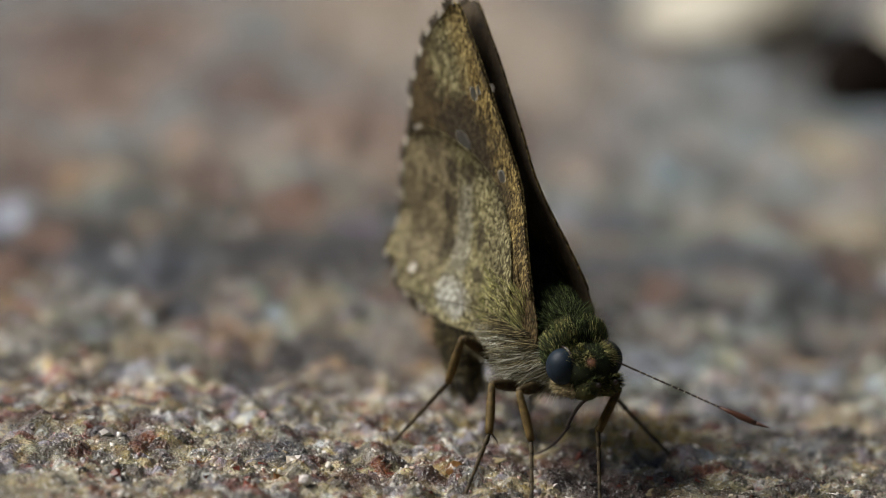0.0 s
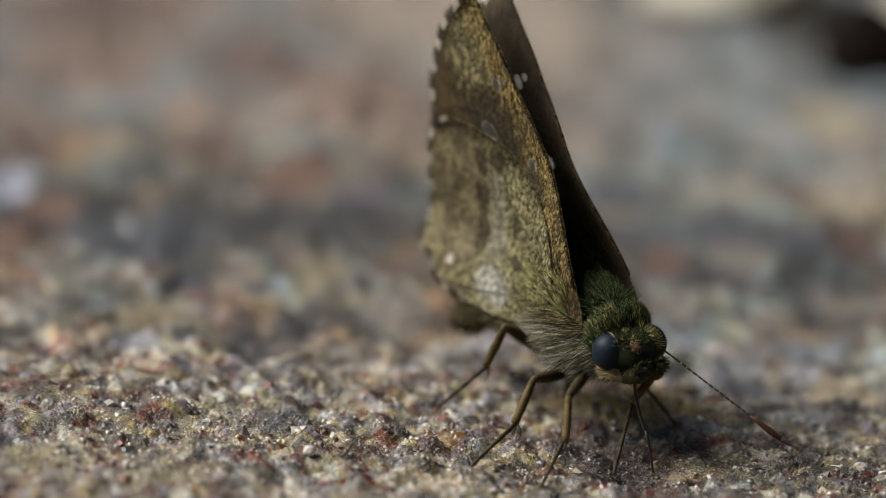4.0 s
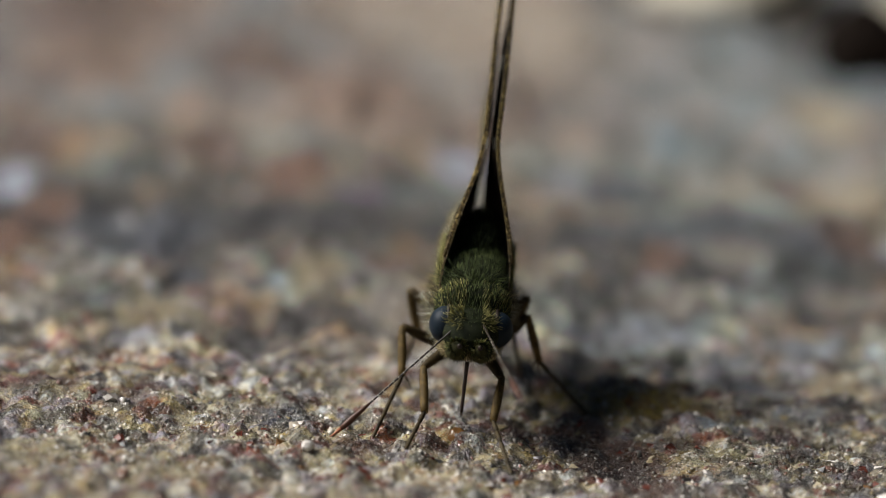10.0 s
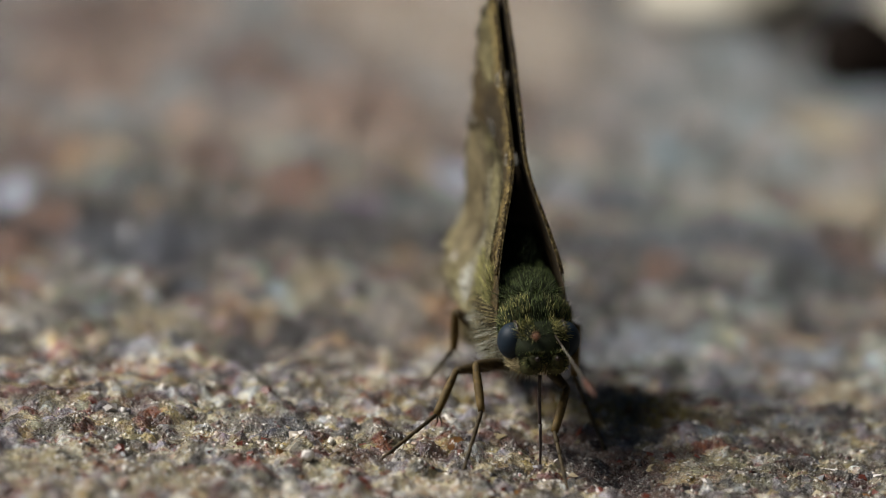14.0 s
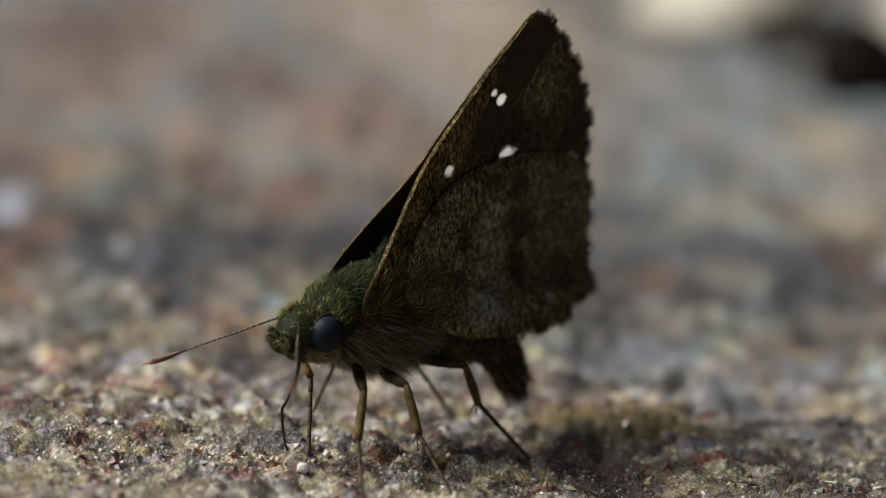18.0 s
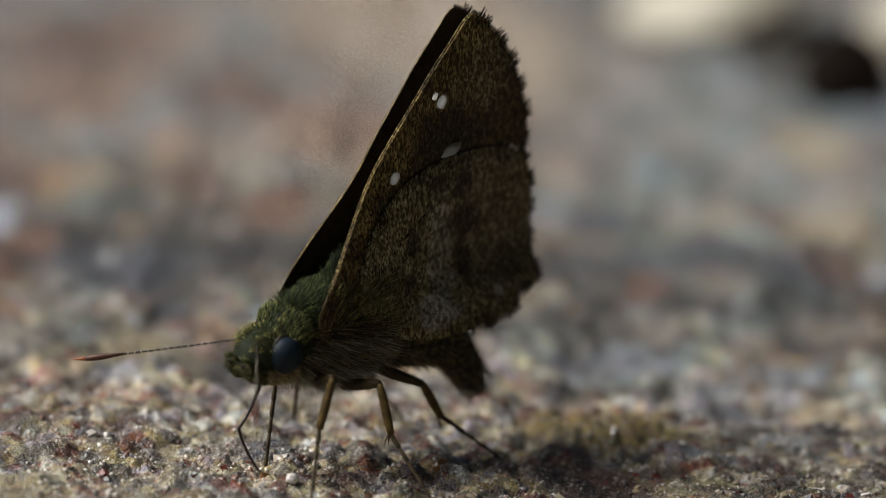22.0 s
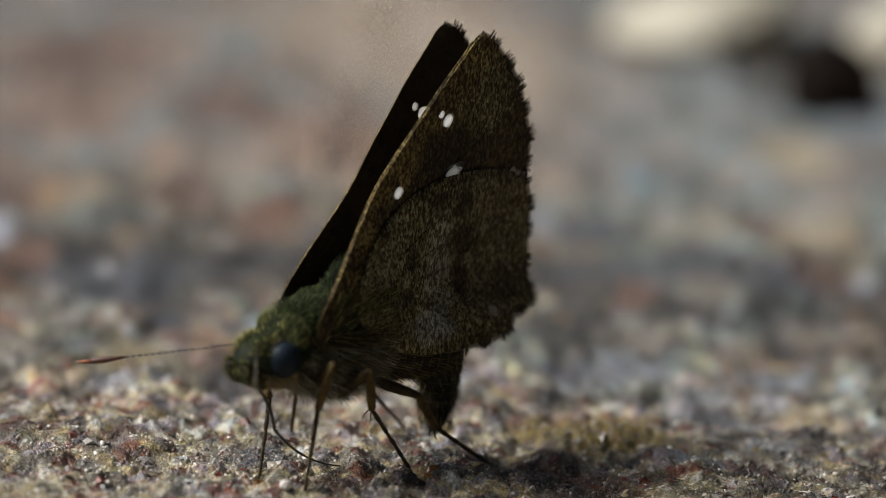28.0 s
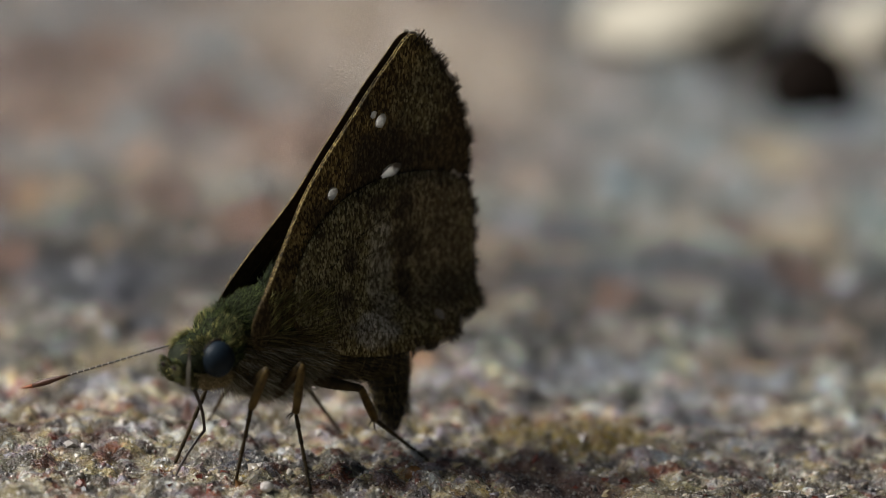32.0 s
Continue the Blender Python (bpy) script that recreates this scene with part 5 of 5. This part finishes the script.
# antennae: seconds, spread and rise in degrees
FEELERS = {1: ((0, 44, -17), (1, 49, -11), (2, 45, -16), (3, 8, -16), (3.5, 35, -31), (5.5, 48, -35), (6, 6, -4), (7, 8, -4), (8, 10, -4), (9, 12, -2), (10, 14, -6), (11, 18, -5), (12, 18, -6), (13, 6, -5), (14, 0, -4), (14.5, -4, -4), (16.5, 41, -8), (17, 55, -10), (18, 55, -10), (19, 53, -10), (20, 52, -10), (21, 52, -10), (22, 52, -9), (23, 51, -9), (24, 51, -9), (25, 51, -10), (27.5, 52, -10), (28, 52, -10), (29, 52, -10), (30, 56, -11), (31, 67, -12), (32, 56, -11)),
           -1: ((0, 36, 20), (1, 34, 19), (2, 36, 19), (3, 36, 22), (3.5, 39, 20), (5.5, 23, 20), (6, 12, 17), (7, 60, -26), (8, 53, -27), (9, 54, -17), (10, 69, -44), (11, 70, -30), (12, 58, -18), (13, 9, 16), (14, 13, 16), (14.5, 18, 15), (16.5, 41, -26), (17, 49, -21), (18, 58, -28), (19, 50, -16), (20, 47, -12), (21, 47, -12), (22, 46, -10), (23, 41, -10), (24, 35, -9), (25, 41, -11), (27.5, 41, -9), (28, 50, -11), (29, 41, -14), (30, 49, -18), (31, 57, -26), (32, 48, -20))}
# tongue: seconds, slope of its two halves in degrees
TONGUES = ((0, -125, -144), (1, -92, -81), (2, -25, -88), (3, -87, -123), (3.5, -63, -87), (5.5, -70, -80), (6, -80, -95), (7, -80, -95), (8, -80, -168), (9, -80, -168), (10, -80, -168), (11, -85, -100), (12, -85, -120), (13, -85, -100), (14, -80, -95), (14.5, -75, -95), (16.5, -39, -146), (17, -100, -155), (18, -70, -114), (19, -64, -144), (20, -121, -155), (21, -84, -100), (22, -56, -127), (23, -106, -151), (24, -105, -153), (25, -111, -157), (27.5, -114, -157), (28, -115, -150), (29, -112, -143), (30, -111, -88), (31, -48, -137), (32, -105, -63))
# abdomen: seconds, droop of its two halves in degrees
DROOP = ((0, 12, 115), (1, 6, 52), (2, 2, 48), (3, 17, 28), (3.5, 1, 39), (5.5, 15, 30), (14.5, 15, 30), (16.5, 6, 17), (17, 9, 72), (18, 11, 57), (19, 13, 51), (20, 16, 27), (21, 14, 25), (21.5, -1, 101), (22, 13, 53), (23, 5, 39), (24, 10, 25), (25, 10, 21), (27.5, 9, 20), (28, 9, 93), (28.5, 0, 70), (29, 19, 34), (30, 11, 33), (31, 12, 27), (32, 8, 82))


def leg_chain(hip, foot, side):
    """Knee and ankle of a leg from hip to foot."""
    hip, foot = Vector(hip), Vector(foot)
    reach = FEMUR + (TIBIA + TARSUS) * 0.975
    d = foot - hip
    low = (TIBIA + TARSUS) * 0.975 - FEMUR + 0.1
    if d.length > reach * 0.995:
        foot = hip + d.normalized() * reach * 0.995
    elif d.length < low:
        foot = hip + d.normalized() * low
    d = foot - hip
    L, a, b = d.length, FEMUR, (TIBIA + TARSUS) * 0.975
    u = d / L
    pole = Vector((0.15 * (1 if foot.x > hip.x else -1), 0.8 * side, 0.6))
    w = (pole - u * pole.dot(u)).normalized()
    x = (a * a - b * b + L * L) / (2 * L)
    knee = hip + u * x + w * math.sqrt(max(0.0, a * a - x * x))
    e = foot - knee
    l, v = e.length, e.normalized()
    y = (TIBIA ** 2 - TARSUS ** 2 + l * l) / (2 * l)
    s = (-w + v * w.dot(v)).normalized()
    ankle = knee + v * y + s * math.sqrt(max(0.0, TIBIA ** 2 - y * y))
    return knee, ankle, foot


def motions():
    P = BUTTERFLY
    walk(P["root"], BODY)
    for s, col in ((1, 0), (-1, 1)):
        for k, extra in (("f", 0.0), ("h", 0.6)):
            rows = [(t, pose(0, s * (HINGE_L + (0.12 if k == "h" else 0)) * MM, HINGE_Z * MM, -s * ((l, r)[col] + extra))) for t, l, r in WINGS]
            walk(P["wings"][k, s], rows)
    for leg, (fem, tib, tar) in P["legs"].items():
        side = 1 if leg[0] == "L" else -1
        hx, hy, hz = HIPS[leg[1]]
        hip = Vector((hx, side * hy, hz))
        rows = ([], [], [])
        for t, m in BODY:
            fx, fy = between(FEET[leg], t)
            world_foot = Vector((fx, fy, rise(fx, fy) + 0.05)) * MM
            foot = (m.inverted() @ world_foot) / MM
            knee, ankle, foot = leg_chain(hip, foot, side)
            for rs, p, q in zip(rows, (hip, knee, ankle), (knee, ankle, foot)):
                rs.append((t, aim(p, q, (-0.35, side * 0.25, 1.0))))
        for ob, rs in zip((fem, tib, tar), rows):
            walk(ob, rs)
    for s, ob in P["feeler"].items():
        base = Vector((FEELER[0], s * FEELER[1], FEELER[2]))
        rows = []
        for t, az, el in FEELERS[s]:
            d = Vector((math.cos(radians(el)) * math.cos(radians(az)), s * math.cos(radians(el)) * math.sin(radians(az)), math.sin(radians(el))))
            rows.append((t, aim(base, base + d)))
        walk(ob, rows)
    first, second, tail_rows, ab_rows = [], [], [], []
    for t, a, b in TONGUES:
        p = Vector(MOUTH)
        d = Vector((math.cos(radians(a)), 0, math.sin(radians(a))))
        e = Vector((math.cos(radians(b)), 0, math.sin(radians(b))))
        first.append((t, aim(p, p + d, (0, 1, 0.0)) @ Matrix.Rotation(radians(90), 4, "X")))
        q = p + d * 3.02
        second.append((t, aim(q, q + e, (0, 1, 0.0)) @ Matrix.Rotation(radians(90), 4, "X")))
    walk(P["tongue"], first)
    walk(P["tongue_end"], second)
    for t, a, b in DROOP:
        p = Vector(ABDOMEN)
        d = Vector((-math.cos(radians(a)), 0, -math.sin(radians(a))))
        e = Vector((-math.cos(radians(b)), 0, -math.sin(radians(b))))
        ab_rows.append((t, aim(p, p + d)))
        q = p + d * 6.3
        tail_rows.append((t, aim(q, q + e)))
    walk(P["abdomen"], ab_rows)
    walk(P["tail"], tail_rows)


BUTTERFLY = build_butterfly()


# ---- larger crystals that stand out of the rock, one by one ----
def build_crystals():
    kinds = [chip_meshes(4, mt) for mt in (QUARTZ, OCHRE, GARNET, SCHIST, AMBER)]
    r = random.Random(21)
    for k in range(300):
        x, y = r.uniform(-26, 24), -8 + 27 * r.random() ** 1.6
        if k % 5 == 0:
            x, y = r.gauss(-3, 7), r.gauss(0.5, 4)
        if any(math.hypot(x - fx, y - fy) < 0.9 for rows in FEET.values() for _, fx, fy in rows):
            continue
        size = r.uniform(0.18, 0.46)
        ob = new("crystal", r.choice(r.choices(kinds, (2.0, 2.4, 4.6, 1.8, 1.0))[0]))
        ob.matrix_world = pose(x * MM, y * MM, (rise(x, y) - 0.10) * MM, r.uniform(-40, 40), r.uniform(-40, 40), r.uniform(0, 360)) @ Matrix.Diagonal((size, size * r.uniform(0.6, 1.0), size * r.uniform(0.5, 0.9), 1))
        ob.parent = ground


build_crystals()

motions()
